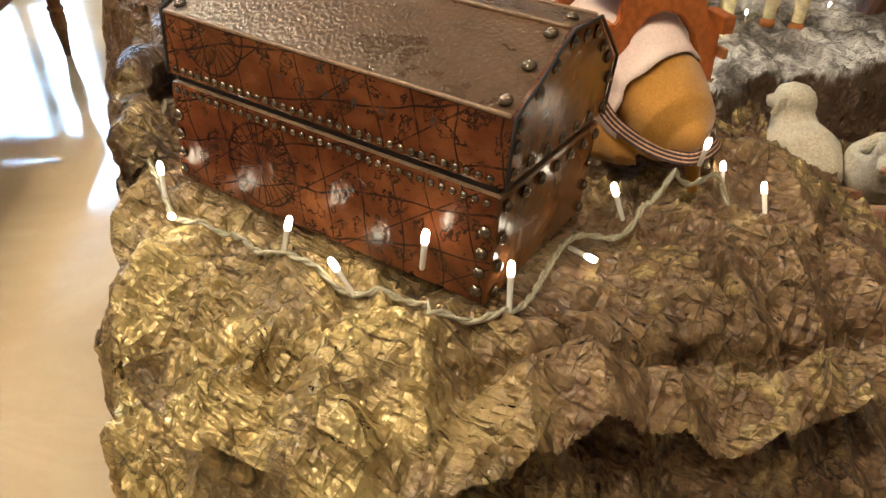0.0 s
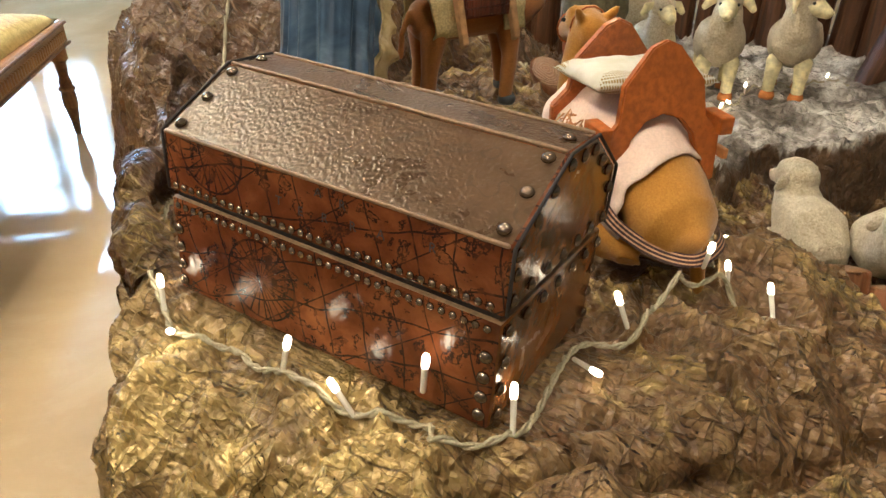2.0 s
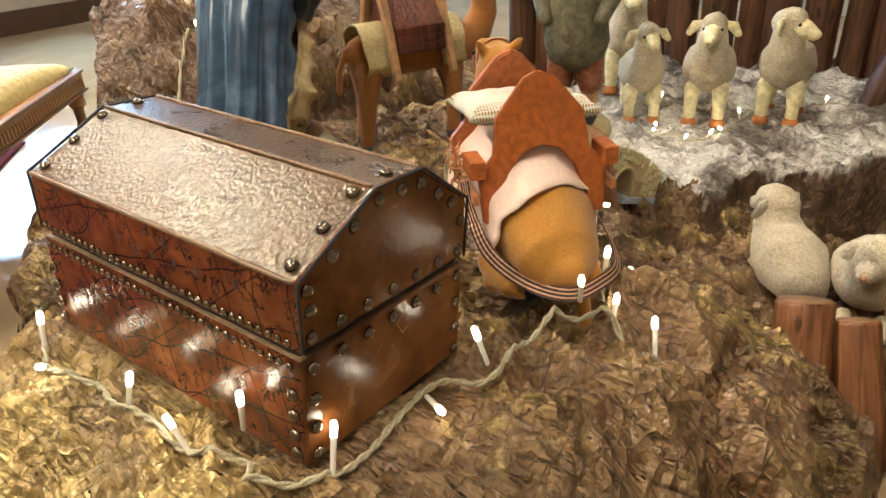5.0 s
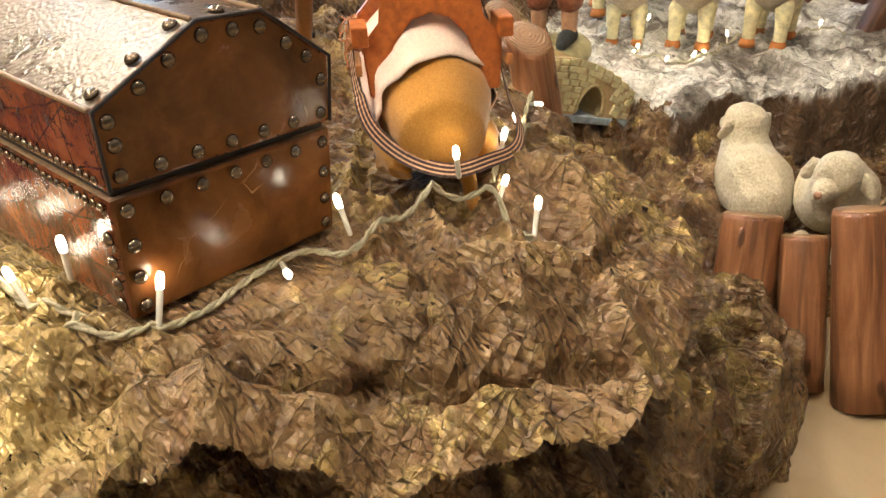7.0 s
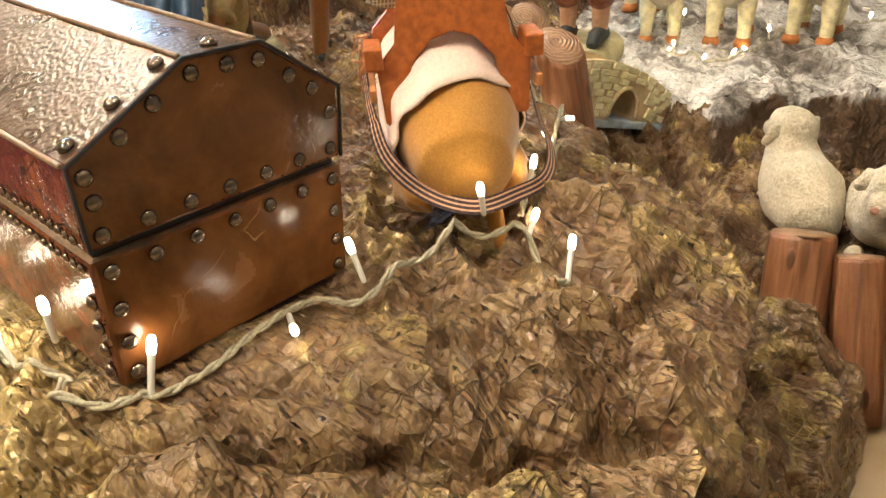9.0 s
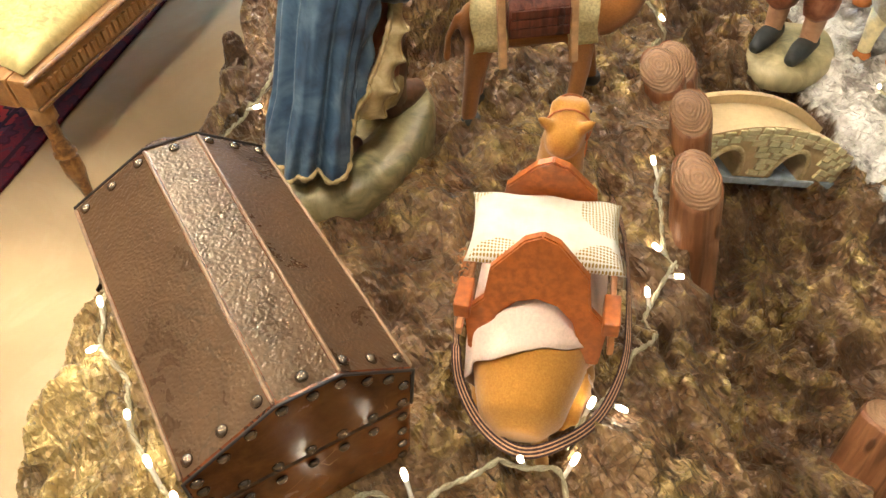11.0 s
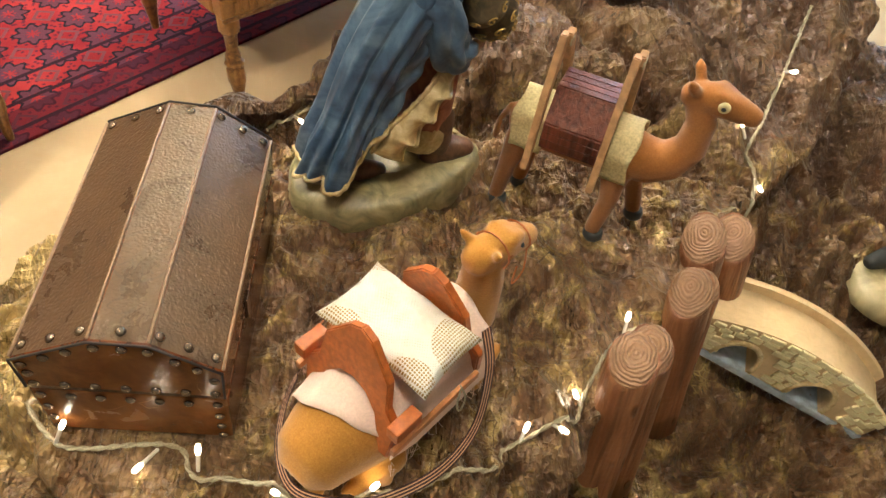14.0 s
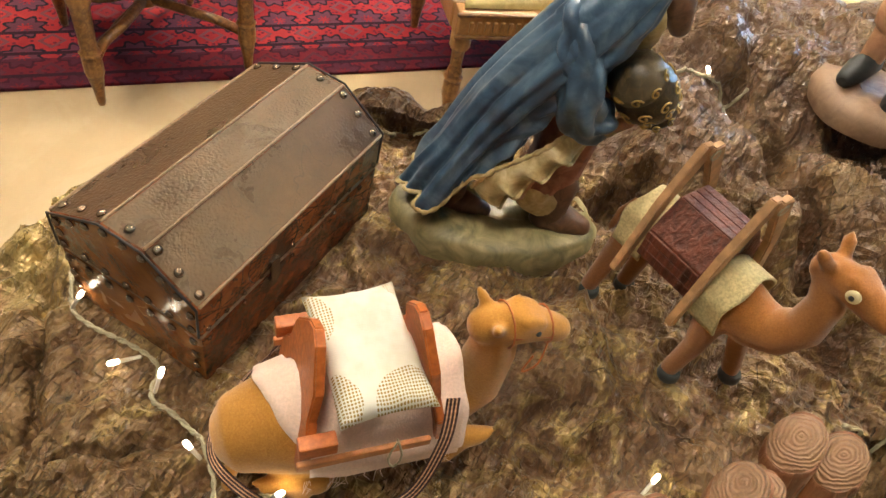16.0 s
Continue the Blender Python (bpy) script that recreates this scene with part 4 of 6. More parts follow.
# unseen fixtures, added to light the mound and the chest lid
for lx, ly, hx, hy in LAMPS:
    lamp = thing("unseen_ceiling_light", pose(lx, ly, CEIL), "unseen flush ceiling light added to brighten, glowing warm white" if hx < 0.5 else "unseen long linear ceiling light added for the lid glare, glowing warm white", "ceiling light", "ceiling lights of the room")
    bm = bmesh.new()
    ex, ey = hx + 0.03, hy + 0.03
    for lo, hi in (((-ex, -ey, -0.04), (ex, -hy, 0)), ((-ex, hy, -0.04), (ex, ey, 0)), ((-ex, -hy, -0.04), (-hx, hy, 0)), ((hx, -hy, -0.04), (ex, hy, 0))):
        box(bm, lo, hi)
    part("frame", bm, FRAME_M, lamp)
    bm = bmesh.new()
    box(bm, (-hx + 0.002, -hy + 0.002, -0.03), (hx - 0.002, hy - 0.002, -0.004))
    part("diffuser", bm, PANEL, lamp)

# rug: its near edge runs beside the mound
rug = thing("rug", heading(-1.45, -0.25, FLOOR, 0.74, -0.672), "red oriental wool rug with dark geometric flowers", "rug")
bm = bmesh.new()
vs = box(bm, (-1.9, -2.05, 0.001), (1.9, 0.0, 0.012), bevel=0.003)
o = part("rug_body", bm, RUG_M, rug)
o.data.transform(Matrix.Translation((0, 1.0, 0)))
o.location = (0, -1.0, 0)


# ---- treasure chest ----
def chest():
    c = thing("treasure_chest", CHEST, "old treasure chest of map-printed red leather with brass nails", "chest")
    bm = bmesh.new()
    box(bm, (-L, 0.0, 0.0), (0.0, W, H_BODY), bevel=0.004)
    for f in bm.faces:
        f.material_index = 1 if abs(f.normal.x) > 0.8 else 2 if f.normal.z > 0.8 else 0
    part("body", bm, (MAP_LEATHER, END_LEATHER, TRIM), c, "box of red map-printed leather")
    # near-black fill: the shade in the slit under the lid, put in as colour
    bm = bmesh.new()
    box(bm, (-L + 0.006, 0.006, H_BODY - 0.002), (-0.006, W - 0.006, H_LID0 + 0.002))
    part("gap_shade", bm, DARK, c)
    bm = bmesh.new()
    prof = [(0.0, H_LID0), (W, H_LID0), (W, H_WALL), (Y2, H_TOP), (Y1, H_TOP), (0.0, H_WALL)]
    a = [bm.verts.new((-L - 0.001, y, z)) for y, z in prof]
    b = [bm.verts.new((0.001, y, z)) for y, z in prof]
    bm.faces.new(a[::-1]).material_index = 1
    bm.faces.new(b).material_index = 1
    for i in range(6):
        f = bm.faces.new((a[i], a[(i + 1) % 6], b[(i + 1) % 6], b[i]))
        f.material_index = 2 if i in (2, 3, 4) else 0
    bmesh.ops.recalc_face_normals(bm, faces=bm.faces)
    bmesh.ops.bevel(bm, geom=list(bm.edges), offset=0.0032, segments=2, affect="EDGES", profile=0.5)
    lid = part("lid", bm, (MAP_LEATHER, END_LEATHER, LID_LEATHER), c, "faceted lid of wrinkled dark leather")
    # raised worn seams along the lid's edges
    for y, z in ((0.0, H_WALL), (Y1, H_TOP), (Y2, H_TOP), (W, H_WALL)):
        bm = bmesh.new()
        tube(bm, [(-L + 0.004, y, z + 0.0005), (-0.004, y, z + 0.0005)], 0.0022, 8)
        part("seam", bm, TRIM, lid, "pale worn leather seam")
    for ends in (0.0025, -L - 0.0025):
        bm = bmesh.new()
        tube(bm, [(ends, y, z) for y, z in ((0.002, H_LID0 + 0.002), (0.0, H_WALL), (Y1, H_TOP), (Y2, H_TOP), (W, H_WALL), (W - 0.002, H_LID0 + 0.002))], 0.0018, 6)
        part("edge_binding", bm, DARK, lid)
    # nails share two meshes
    def nail_mesh(r):
        bm = bmesh.new()
        lathe(bm, [(r * math.cos(t), r * 0.75 * math.sin(t)) for t in (0, 0.35, 0.75, 1.15, 1.5)], 12)
        me = bpy.data.meshes.new("nail")
        bm.to_mesh(me)
        bm.free()
        me.materials.append(NAIL)
        return me
    big, small = nail_mesh(0.0066), nail_mesh(0.0040)
    def nail(me, parent, x, y, z, nrm):
        o = new("nail", me)
        o.parent = parent
        o.matrix_basis = Matrix.Translation((x, y, z)) @ Vector(nrm).to_track_quat("Z", "Y").to_matrix().to_4x4()
    body = [o for o in c.children if o.name.startswith("body")][0]
    for x, n in ((0.0, 1), (-L, -1)):
        e = x + 0.0012 * n
        for i in range(7):
            y = 0.013 + i * (W - 0.026) / 6
            nail(big, lid, e, y, H_LID0 + 0.011, (n, 0, 0))
            nail(big, body, e, y, H_BODY - 0.012, (n, 0, 0))
            if i in (0, 6):
                for z in (0.012, 0.040, 0.070):
                    nail(big, body, e, y, z, (n, 0, 0))
        for y, z in ((0.013, 0.157), (0.011, 0.176), (0.040, 0.196), (0.068, 0.212), (0.100, 0.226), (0.130, 0.226), (0.158, 0.224), (0.185, 0.206), (0.208, 0.190), (0.225, 0.165)):
            nail(big, lid, e, y, z, (n, 0, 0))
    for i in range(3):
        t = 0.12 + i * 0.38
        for x in (-0.014, -L + 0.014):
            nail(big, lid, x, Y1 * t, H_WALL + (H_TOP - H_WALL) * t + 0.0012, (0, -0.48, 0.877))
            nail(big, lid, x, W - (W - Y2) * t, H_WALL + (H_TOP - H_WALL) * t + 0.0012, (0, 0.565, 0.825))
    for x in (-0.014, -L + 0.014):
        nail(big, lid, x, (Y1 + Y2) / 2, H_TOP + 0.0005, (0, 0, 1))
    for i in range(34):
        x = -L + 0.012 + i * (L - 0.024) / 33
        nail(small, lid, x, -0.0008, H_LID0 + 0.008, (0, -1, 0))
        nail(small, body, x, -0.0008, H_BODY - 0.008, (0, -1, 0))
        if i % 3 == 0:
            nail(small, lid, x, W + 0.0008, H_LID0 + 0.008, (0, 1, 0))
            nail(small, body, x, W + 0.0008, H_BODY - 0.008, (0, 1, 0))
    for z in (0.015, 0.035, 0.056, 0.078):
        for x in (-0.010, -L + 0.010):
            nail(big, body, x, -0.0008, z, (0, -1, 0))
    # letters of the drawn map on the lid's front
    for s, x, z in (("T", -0.245, 0.150), ("E", -0.218, 0.147), ("R", -0.190, 0.149), ("R", -0.158, 0.151), ("A", -0.128, 0.153), ("R", -0.17, 0.168), ("A", -0.198, 0.172), ("R", -0.075, 0.158)):
        cu = bpy.data.curves.new("letter", "FONT")
        cu.body, cu.size, cu.extrude = s, 0.013, 0.0002
        cu.materials.append(INK)
        o = new("letter", cu)
        o.parent = lid
        o.matrix_basis = pose(x, -0.0006, z, 90, 0, 0)
    # clasp at the back
    bm = bmesh.new()
    box(bm, (-0.15, W - 0.001, 0.096), (-0.132, W + 0.004, 0.14), bevel=0.001)
    part("hasp", bm, NAIL, lid)
    return c


chest()


# ---- kneeling camel with saddle ----
def pillow(bm, lx, ly, h, n=22):
    """A stuffed square cushion, pinched at its corners and softly lumpy."""
    top, bot = {}, {}
    for i in range(n + 1):
        for j in range(n + 1):
            u, v = 2 * i / n - 1, 2 * j / n - 1
            px, py = lx / 2 * u * (1 - 0.07 * (1 - v * v)), ly / 2 * v * (1 - 0.07 * (1 - u * u))
            t = h / 2 * ((1 - u ** 4) * (1 - v ** 4)) ** 0.45
            w = 0.0025 * math.sin(9 * u + 2 * v) * math.cos(7 * v)
            top[i, j] = bm.verts.new((px, py, t + w * (t > 0)))
            bot[i, j] = top[i, j] if t < 1e-6 else bm.verts.new((px, py, -t * 0.8))
    for i in range(n):
        for j in range(n):
            for g, rev in ((top, False), (bot, True)):
                q = [g[i, j], g[i + 1, j], g[i + 1, j + 1], g[i, j + 1]]
                try:
                    bm.faces.new(q[::-1] if rev else q).smooth = True
                except ValueError:
                    pass


def drape(bm, x0, x1, r, zc, lo, hi, thick=0.003, nx=14, na=30, wave=0.006, seed=0.0, ysc=1.0, hump=0.0):
    """Cloth laid over a rounded back: an arch of angle lo to hi degrees with an uneven hem."""
    grid = []
    for s in (0, thick):
        g = []
        for i in range(nx + 1):
            row = []
            for j in range(na + 1):
                a = radians(lo + (hi - lo) * j / na)
                f = i / nx
                rr = r * (0.91 + 0.09 * min(1, f / 0.25) if hump else 1) + s + 0.003 * math.sin(j * 0.9 + seed) * abs(math.sin(a))
                x = x0 + (x1 - x0) * f + ((1 - f) * (0.006 * (1 - math.cos(a)) + 0.046 * max(0.0, -math.sin(a)) + 0.008 * math.exp(-(a / 0.35) ** 2)) if hump else 0) + wave * math.sin(j * 0.55 + seed) * (1 if i in (0, nx) else 0.6)
                row.append(bm.verts.new((x, ysc * rr * math.sin(a), zc - (0.003 * (1 - min(1, f / 0.3)) if hump else 0) + rr * math.cos(a) + hump * min(1, f / 0.36) * max(0, math.cos(a)))))
            g.append(row)
        grid.append(g)
    for i in range(nx):
        for j in range(na):
            a, b = grid
            bm.faces.new((b[i][j], b[i + 1][j], b[i + 1][j + 1], b[i][j + 1])).smooth = True
            bm.faces.new((a[i][j], a[i][j + 1], a[i + 1][j + 1], a[i + 1][j])).smooth = True
    for i in range(nx):
        for j in (0, na):
            bm.faces.new((grid[0][i][j], grid[0][i + 1][j], grid[1][i + 1][j], grid[1][i][j]))
    for j in range(na):
        for i in (0, nx):
            bm.faces.new((grid[0][i][j], grid[1][i][j], grid[1][i][j + 1], grid[0][i][j + 1]))
    bmesh.ops.recalc_face_normals(bm, faces=bm.faces)


def band(bm, pts, width, outward, thick=0.0015):
    """A flat ribbon along pts, standing on edge round a body whose axis is x."""
    path = smooth_path(pts, 0.006)
    uv = bm.loops.layers.uv.new("UVMap")
    rows, run = [], 0.0
    for i, p in enumerate(path):
        d = (path[min(i + 1, len(path) - 1)] - path[max(i - 1, 0)]).normalized()
        side = d.cross(outward(p)).normalized()
        n = side.cross(d).normalized() * thick
        rows.append((run, [bm.verts.new(p + side * width / 2 * s + n * t) for s, t in ((-1, 0), (1, 0), (1, 1), (-1, 1))]))
        run += 0.006
    for (u0, a), (u1, b) in zip(rows, rows[1:]):
        for j in range(4):
            f = bm.faces.new((a[j], b[j], b[(j + 1) % 4], a[(j + 1) % 4]))
            v = ((0, 1), (1, 1), (1, 0), (0, 0))[j]
            for lp, w in zip(f.loops, ((u0, v[0]), (u1, v[0]), (u1, v[1]), (u0, v[1]))):
                lp[uv].uv = w
    bmesh.ops.recalc_face_normals(bm, faces=bm.faces)


def kneeling_camel():
    gz = spot(-0.03, 0.43)
    m = heading(-0.033, 0.443, gz, -0.73, 0.68)
    c = thing("camel_figurine", m, "kneeling tan velvet camel figurine with rust leather saddle", "camel figurine")
    bm = bmesh.new()
    tube(bm, [(-0.112, 0.004, 0.072), (-0.085, 0.004, 0.078), (-0.05, 0, 0.082), (0.02, 0, 0.080), (0.09, 0, 0.072)], [0.057, 0.065, 0.069, 0.064, 0.052], 24)
    tube(bm, [(-0.030, 0, 0.108), (0.05, 0, 0.112)], [0.054, 0.056], 16)
    tube(bm, [(0.08, 0, 0.066), (0.13, 0, 0.066), (0.165, -0.002, 0.10), (0.170, -0.004, 0.17), (0.166, -0.006, 0.218)], [0.050, 0.042, 0.036, 0.031, 0.027], 16)
    tube(bm, [(0.150, -0.006, 0.228), (0.188, -0.010, 0.230), (0.220, -0.012, 0.219), (0.244, -0.014, 0.208)], [0.024, 0.027, 0.021, 0.0175], 14)
    for s in (-1, 1):
        tube(bm, [(0.156, s * 0.018 - 0.008, 0.242), (0.148, s * 0.027 - 0.008, 0.254), (0.145, s * 0.031 - 0.008, 0.261)], [0.008, 0.0075, 0.004], 8)
        tube(bm, [(0.190, s * 0.014 - 0.010, 0.245), (0.208, s * 0.013 - 0.011, 0.240)], [0.012, 0.009], 8)
        tube(bm, [(0.238, s * 0.010 - 0.013, 0.216), (0.248, s * 0.008 - 0.014, 0.211)], [0.009, 0.006], 8)
        tube(bm, [(-0.05, s * 0.055, 0.03), (-0.12, s * 0.050, 0.016), (-0.07, s * 0.066, 0.012)], [0.024, 0.014, 0.012], 10)
        tube(bm, [(0.10, s * 0.040, 0.03), (0.185, s * 0.045, 0.018), (0.12, s * 0.056, 0.012)], [0.022, 0.015, 0.012], 10)
    tube(bm, [(-0.13, -0.012, 0.05), (-0.150, -0.022, 0.02), (-0.155, -0.026, -0.012)], [0.014, 0.010, 0.009], 10)
    remeshed(part("body", bm, CAMEL, c), 0.0042, 4)
    bm = bmesh.new()
    drape(bm, -0.112, 0.125, 0.0725, 0.080, -126, 122, nx=24, na=48, seed=1.0, wave=0.0018, hump=0.030, thick=0.0016, ysc=1.05)
    part("blanket", bm, PINK, c, "pale pink frayed cotton blanket")
    bm = bmesh.new()
    rnd = random.Random(4)
    for i in range(46):
        x = -0.07 + 0.19 * rnd.random()
        s = 1 if i % 2 else -1
        a = radians(112)
        y, z = s * 0.0735 * math.sin(a), 0.074 + 0.0735 * math.cos(a)
        tube(bm, [(x, y, z + 0.003), (x + rnd.uniform(-0.006, 0.006), y + s * 0.004, z - 0.006), (x + rnd.uniform(-0.012, 0.012), y + s * 0.008, z - rnd.uniform(0.010, 0.02))], 0.0004, 4, cap=False)
    part("fringe", bm, PINK, c)
    outline = [(-0.074, 0.092), (-0.078, 0.150), (-0.058, 0.172), (-0.052, 0.215), (-0.018, 0.256), (0, 0.264), (0.018, 0.256), (0.052, 0.215), (0.058, 0.172), (0.078, 0.150), (0.074, 0.092), (0.050, 0.092), (0.050, 0.120), (0.040, 0.152), (0.022, 0.172), (0, 0.179), (-0.022, 0.172), (-0.040, 0.152), (-0.050, 0.120), (-0.050, 0.092)]
    for x, tip in ((-0.047, -5), (0.074, 5)):
        bm = bmesh.new()
        prism(bm, outline, 0.012, pose(x, 0, 0.24, 0, 10 if tip < 0 else -7, 0) @ pose(0, 0, -0.24, 0, 0, 90))
        bmesh.ops.bevel(bm, geom=[e for e in bm.edges if e.calc_face_angle(0) > 0.8], offset=0.002, segments=2, affect="EDGES")
        part("saddle_board", bm, SADDLE, c, "pointed arch of rust leather")
    for s in (-1, 1):
        for z, w in ((0.128, 0.084),):
            bm = bmesh.new()
            box(bm, (-0.080, s * w - 0.0035, z - 0.0065), (0.074, s * w + 0.0035, z + 0.0065), bevel=0.0015)
            part("side_bar", bm, TAN_STRAP, c)
        bm = bmesh.new()
        box(bm, (-0.078, s * 0.080 - 0.009, 0.152), (-0.036, s * 0.080 + 0.009, 0.174), bevel=0.002)
        part("strap_end", bm, SADDLE, c)
        bm = bmesh.new()
        tube(bm, smooth_path([(0.03, s * 0.09, 0.158), (0.036, s * 0.097, 0.13), (0.028, s * 0.098, 0.108), (0.02, s * 0.097, 0.13), (0.03, s * 0.092, 0.155)], 0.006), 0.0013, 6)
        part("tie", bm, CORD, c, "knotted pale string tie")
    out = lambda p: Vector((p.x * 0.6 if p.x < -0.08 else 0, p.y, 0)).normalized() + Vector((0, 0, 0.75))
    bm = bmesh.new()
    band(bm, [(0.096, -0.070, 0.190), (0.086, -0.094, 0.13), (0.05, -0.112, 0.045), (-0.02, -0.112, 0.022), (-0.10, -0.086, 0.028), (-0.148, -0.045, 0.038), (-0.168, 0.0, 0.040), (-0.150, 0.045, 0.052), (-0.11, 0.078, 0.075), (-0.07, 0.088, 0.11), (-0.05, 0.090, 0.142)], 0.016, out)
    part("girth_ribbon", bm, RIBBON, c, "dark and pink striped ribbon")
    # bridle
    bm = bmesh.new()
    for x, r, z in ((0.226, 0.0235, 0.217), (0.172, 0.0285, 0.229)):
        ring = [(x, -0.010 + r * math.cos(a), z + r * math.sin(a)) for a in (math.tau * j / 14 for j in range(15))]
        tube(bm, ring, 0.0013, 6, cap=False)
    tube(bm, smooth_path([(0.228, -0.031, 0.217), (0.2, -0.033, 0.226), (0.172, -0.036, 0.233)], 0.006), 0.0013, 6)
    tube(bm, smooth_path([(0.225, -0.030, 0.211), (0.22, -0.036, 0.17), (0.205, -0.032, 0.15), (0.215, -0.028, 0.175)], 0.006), 0.0013, 6)
    for x, y, z, r in ((0.204, -0.034, 0.233, 0.0032), (0.206, 0.013, 0.233, 0.0032)):
        eye = bmesh.new()
        tube(eye, [(x, y, z), (x + 0.001, y + 0.001, z)], r, 8)
        part("eye", eye, BLACK, c)
    part("bridle", bm, SADDLE, c, "thin twisted rust cord bridle")
    bm = bmesh.new()
    rnd = random.Random(9)
    for i in range(60):
        p = Vector((-0.03 + 0.05 * rnd.random(), 0.084 + rnd.uniform(-0.006, 0.008), 0.12 + 0.05 * rnd.random()))
        q = p + Vector((rnd.uniform(-0.01, 0.01), rnd.uniform(-0.002, 0.01), rnd.uniform(-0.02, 0.004)))
        tube(bm, [p, (p + q) / 2 + Vector((rnd.uniform(-0.004, 0.004), 0.003, 0)), q], 0.0011, 5, cap=False)
    part("tassel", bm, TAN_STRAP, c, "tangle of brown yarn")
    bm = bmesh.new()
    pillow(bm, 0.112, 0.172, 0.034)
    p = tagged(part("cushion", bm, WEAVE), "cream woven cushion dotted with mustard, resting on the saddle", "cushion")
    p.matrix_basis = m @ pose(0.014, 0.0, 0.206, 3, 2, 4)


kneeling_camel()


# ---- standing camel with crate ----
def standing_camel():
    c = thing("camel_figurine", heading(-0.447, 0.733, 0.020, 0.43, 0.90) @ Matrix.Scale(0.95, 4), "standing brown camel figurine carrying a dark red crate", "camel figurine")
    bm = bmesh.new()
    tube(bm, [(-0.085, 0, 0.170), (-0.03, 0, 0.176), (0.04, 0, 0.176), (0.09, 0, 0.172)], [0.042, 0.050, 0.050, 0.043], 18)
    tube(bm, [(0.09, 0, 0.172), (0.125, 0, 0.170), (0.155, 0, 0.185), (0.176, 0, 0.222), (0.176, 0, 0.272), (0.162, 0, 0.305)], [0.044, 0.040, 0.034, 0.028, 0.024, 0.022], 16)
    tube(bm, [(0.150, 0, 0.314), (0.182, 0, 0.320), (0.214, 0, 0.314), (0.240, 0, 0.309)], [0.022, 0.026, 0.021, 0.0165], 14)
    for s in (-1, 1):
        tube(bm, [(0.152, s * 0.018, 0.330), (0.142, s * 0.030, 0.346), (0.138, s * 0.035, 0.352)], [0.009, 0.0095, 0.004], 8)
        tube(bm, [(0.185, s * 0.014, 0.332), (0.203, s * 0.013, 0.328)], [0.012, 0.009], 8)
        tube(bm, [(0.234, s * 0.009, 0.316), (0.243, s * 0.008, 0.312)], [0.008, 0.006], 8)
    legs = (((-0.092, -0.03, 0.15), (-0.105, -0.036, 0.085), (-0.115, -0.0385, 0.012)), ((-0.085, 0.028, 0.15), (-0.085, 0.03, 0.085), (-0.093, 0.0275, 0.012)),
            ((0.080, -0.028, 0.15), (0.084, -0.034, 0.085), (0.075, -0.036, 0.010)), ((0.092, 0.03, 0.15), (0.112, 0.042, 0.085), (0.1285, 0.0526, 0.012)))
    for a, b, d in legs:
        tube(bm, [a, b, d], [0.027, 0.017, 0.0145], 10)
    tube(bm, [(-0.125, 0, 0.185), (-0.142, 0, 0.15), (-0.146, 0, 0.11)], [0.007, 0.006, 0.007], 8)
    remeshed(part("body", bm, CAMEL_B, c), 0.0042, 4)
    for a, b, d in legs:
        bm = bmesh.new()
        lathe(bm, [(0.015, -0.006), (0.0185, 0.0), (0.018, 0.008), (0.015, 0.014)], 12, pose(d[0] + 0.004, d[1], d[2] - 0.014))
        part("hoof", bm, BLACK, c, "dark painted hoof")
    for s in (-1, 1):
        bm = bmesh.new()
        lathe(bm, [(0.0095, -0.002), (0.009, 0.0010), (0.003, 0.0025)], 14, pose(0.196, s * 0.0240, 0.323, -90 * s, 0, 0))
        part("eye", bm, CREAM, c)
        bm = bmesh.new()
        lathe(bm, [(0.0038, 0.0), (0.003, 0.0016), (0.001, 0.002)], 10, pose(0.196, s * 0.0265, 0.322, -90 * s, 0, 0))
        part("pupil", bm, BLACK, c)
    for x0, x1, sd in ((-0.108, -0.052, 0.3), (0.050, 0.100, 2.0)):
        bm = bmesh.new()
        drape(bm, x0, x1, 0.055, 0.172, -118, 118, seed=sd, wave=0.003)
        part("cloth", bm, STRAW, c, "fringed woven straw cloth")
    bm = bmesh.new()
    prism(bm, [(-0.072, 0.178), (0.072, 0.178), (0.066, 0.225), (0.030, 0.272), (-0.030, 0.272), (-0.066, 0.225)], 0.098, pose(-0.002, 0, 0, 0, 0, 90))
    cr = part("crate", bm, CRATE, c, "dark red wooden crate")
    for s in (-1, 1):
        for i in range(3):
            bm = bmesh.new()
            z0 = 0.182 + i * 0.015
            box(bm, (-0.049, s * 0.0725 - 0.002, z0), (0.046, s * 0.0725 + 0.002, z0 + 0.0135), bevel=0.001)
            part("slat", bm, CRATE, cr)
    for i in range(4):
        bm = bmesh.new()
        box(bm, (-0.049, -0.029 + i * 0.0148, 0.271), (0.046, -0.0155 + i * 0.0148, 0.2745), bevel=0.001)
        part("slat", bm, CRATE, cr)
    for x in (-0.060, 0.056):
        for s in (-1, 1):
            bm = bmesh.new()
            o = [(s * 0.082, 0.130), (s * 0.096, 0.140), (s * 0.060, 0.262), (s * 0.004 + s * 0.012, 0.352), (s * -0.004, 0.350), (s * -0.006, 0.335), (s * 0.040, 0.255)]
            prism(bm, o, 0.012, pose(x + 0.003 * s, 0, 0, 0, 0, 90))
            bmesh.ops.bevel(bm, geom=[e for e in bm.edges if e.calc_face_angle(0) > 0.8], offset=0.0018, segments=2, affect="EDGES")
            part("frame_board", bm, PALE_WOOD, c, "pale tan curved saddle board")
        bm = bmesh.new()
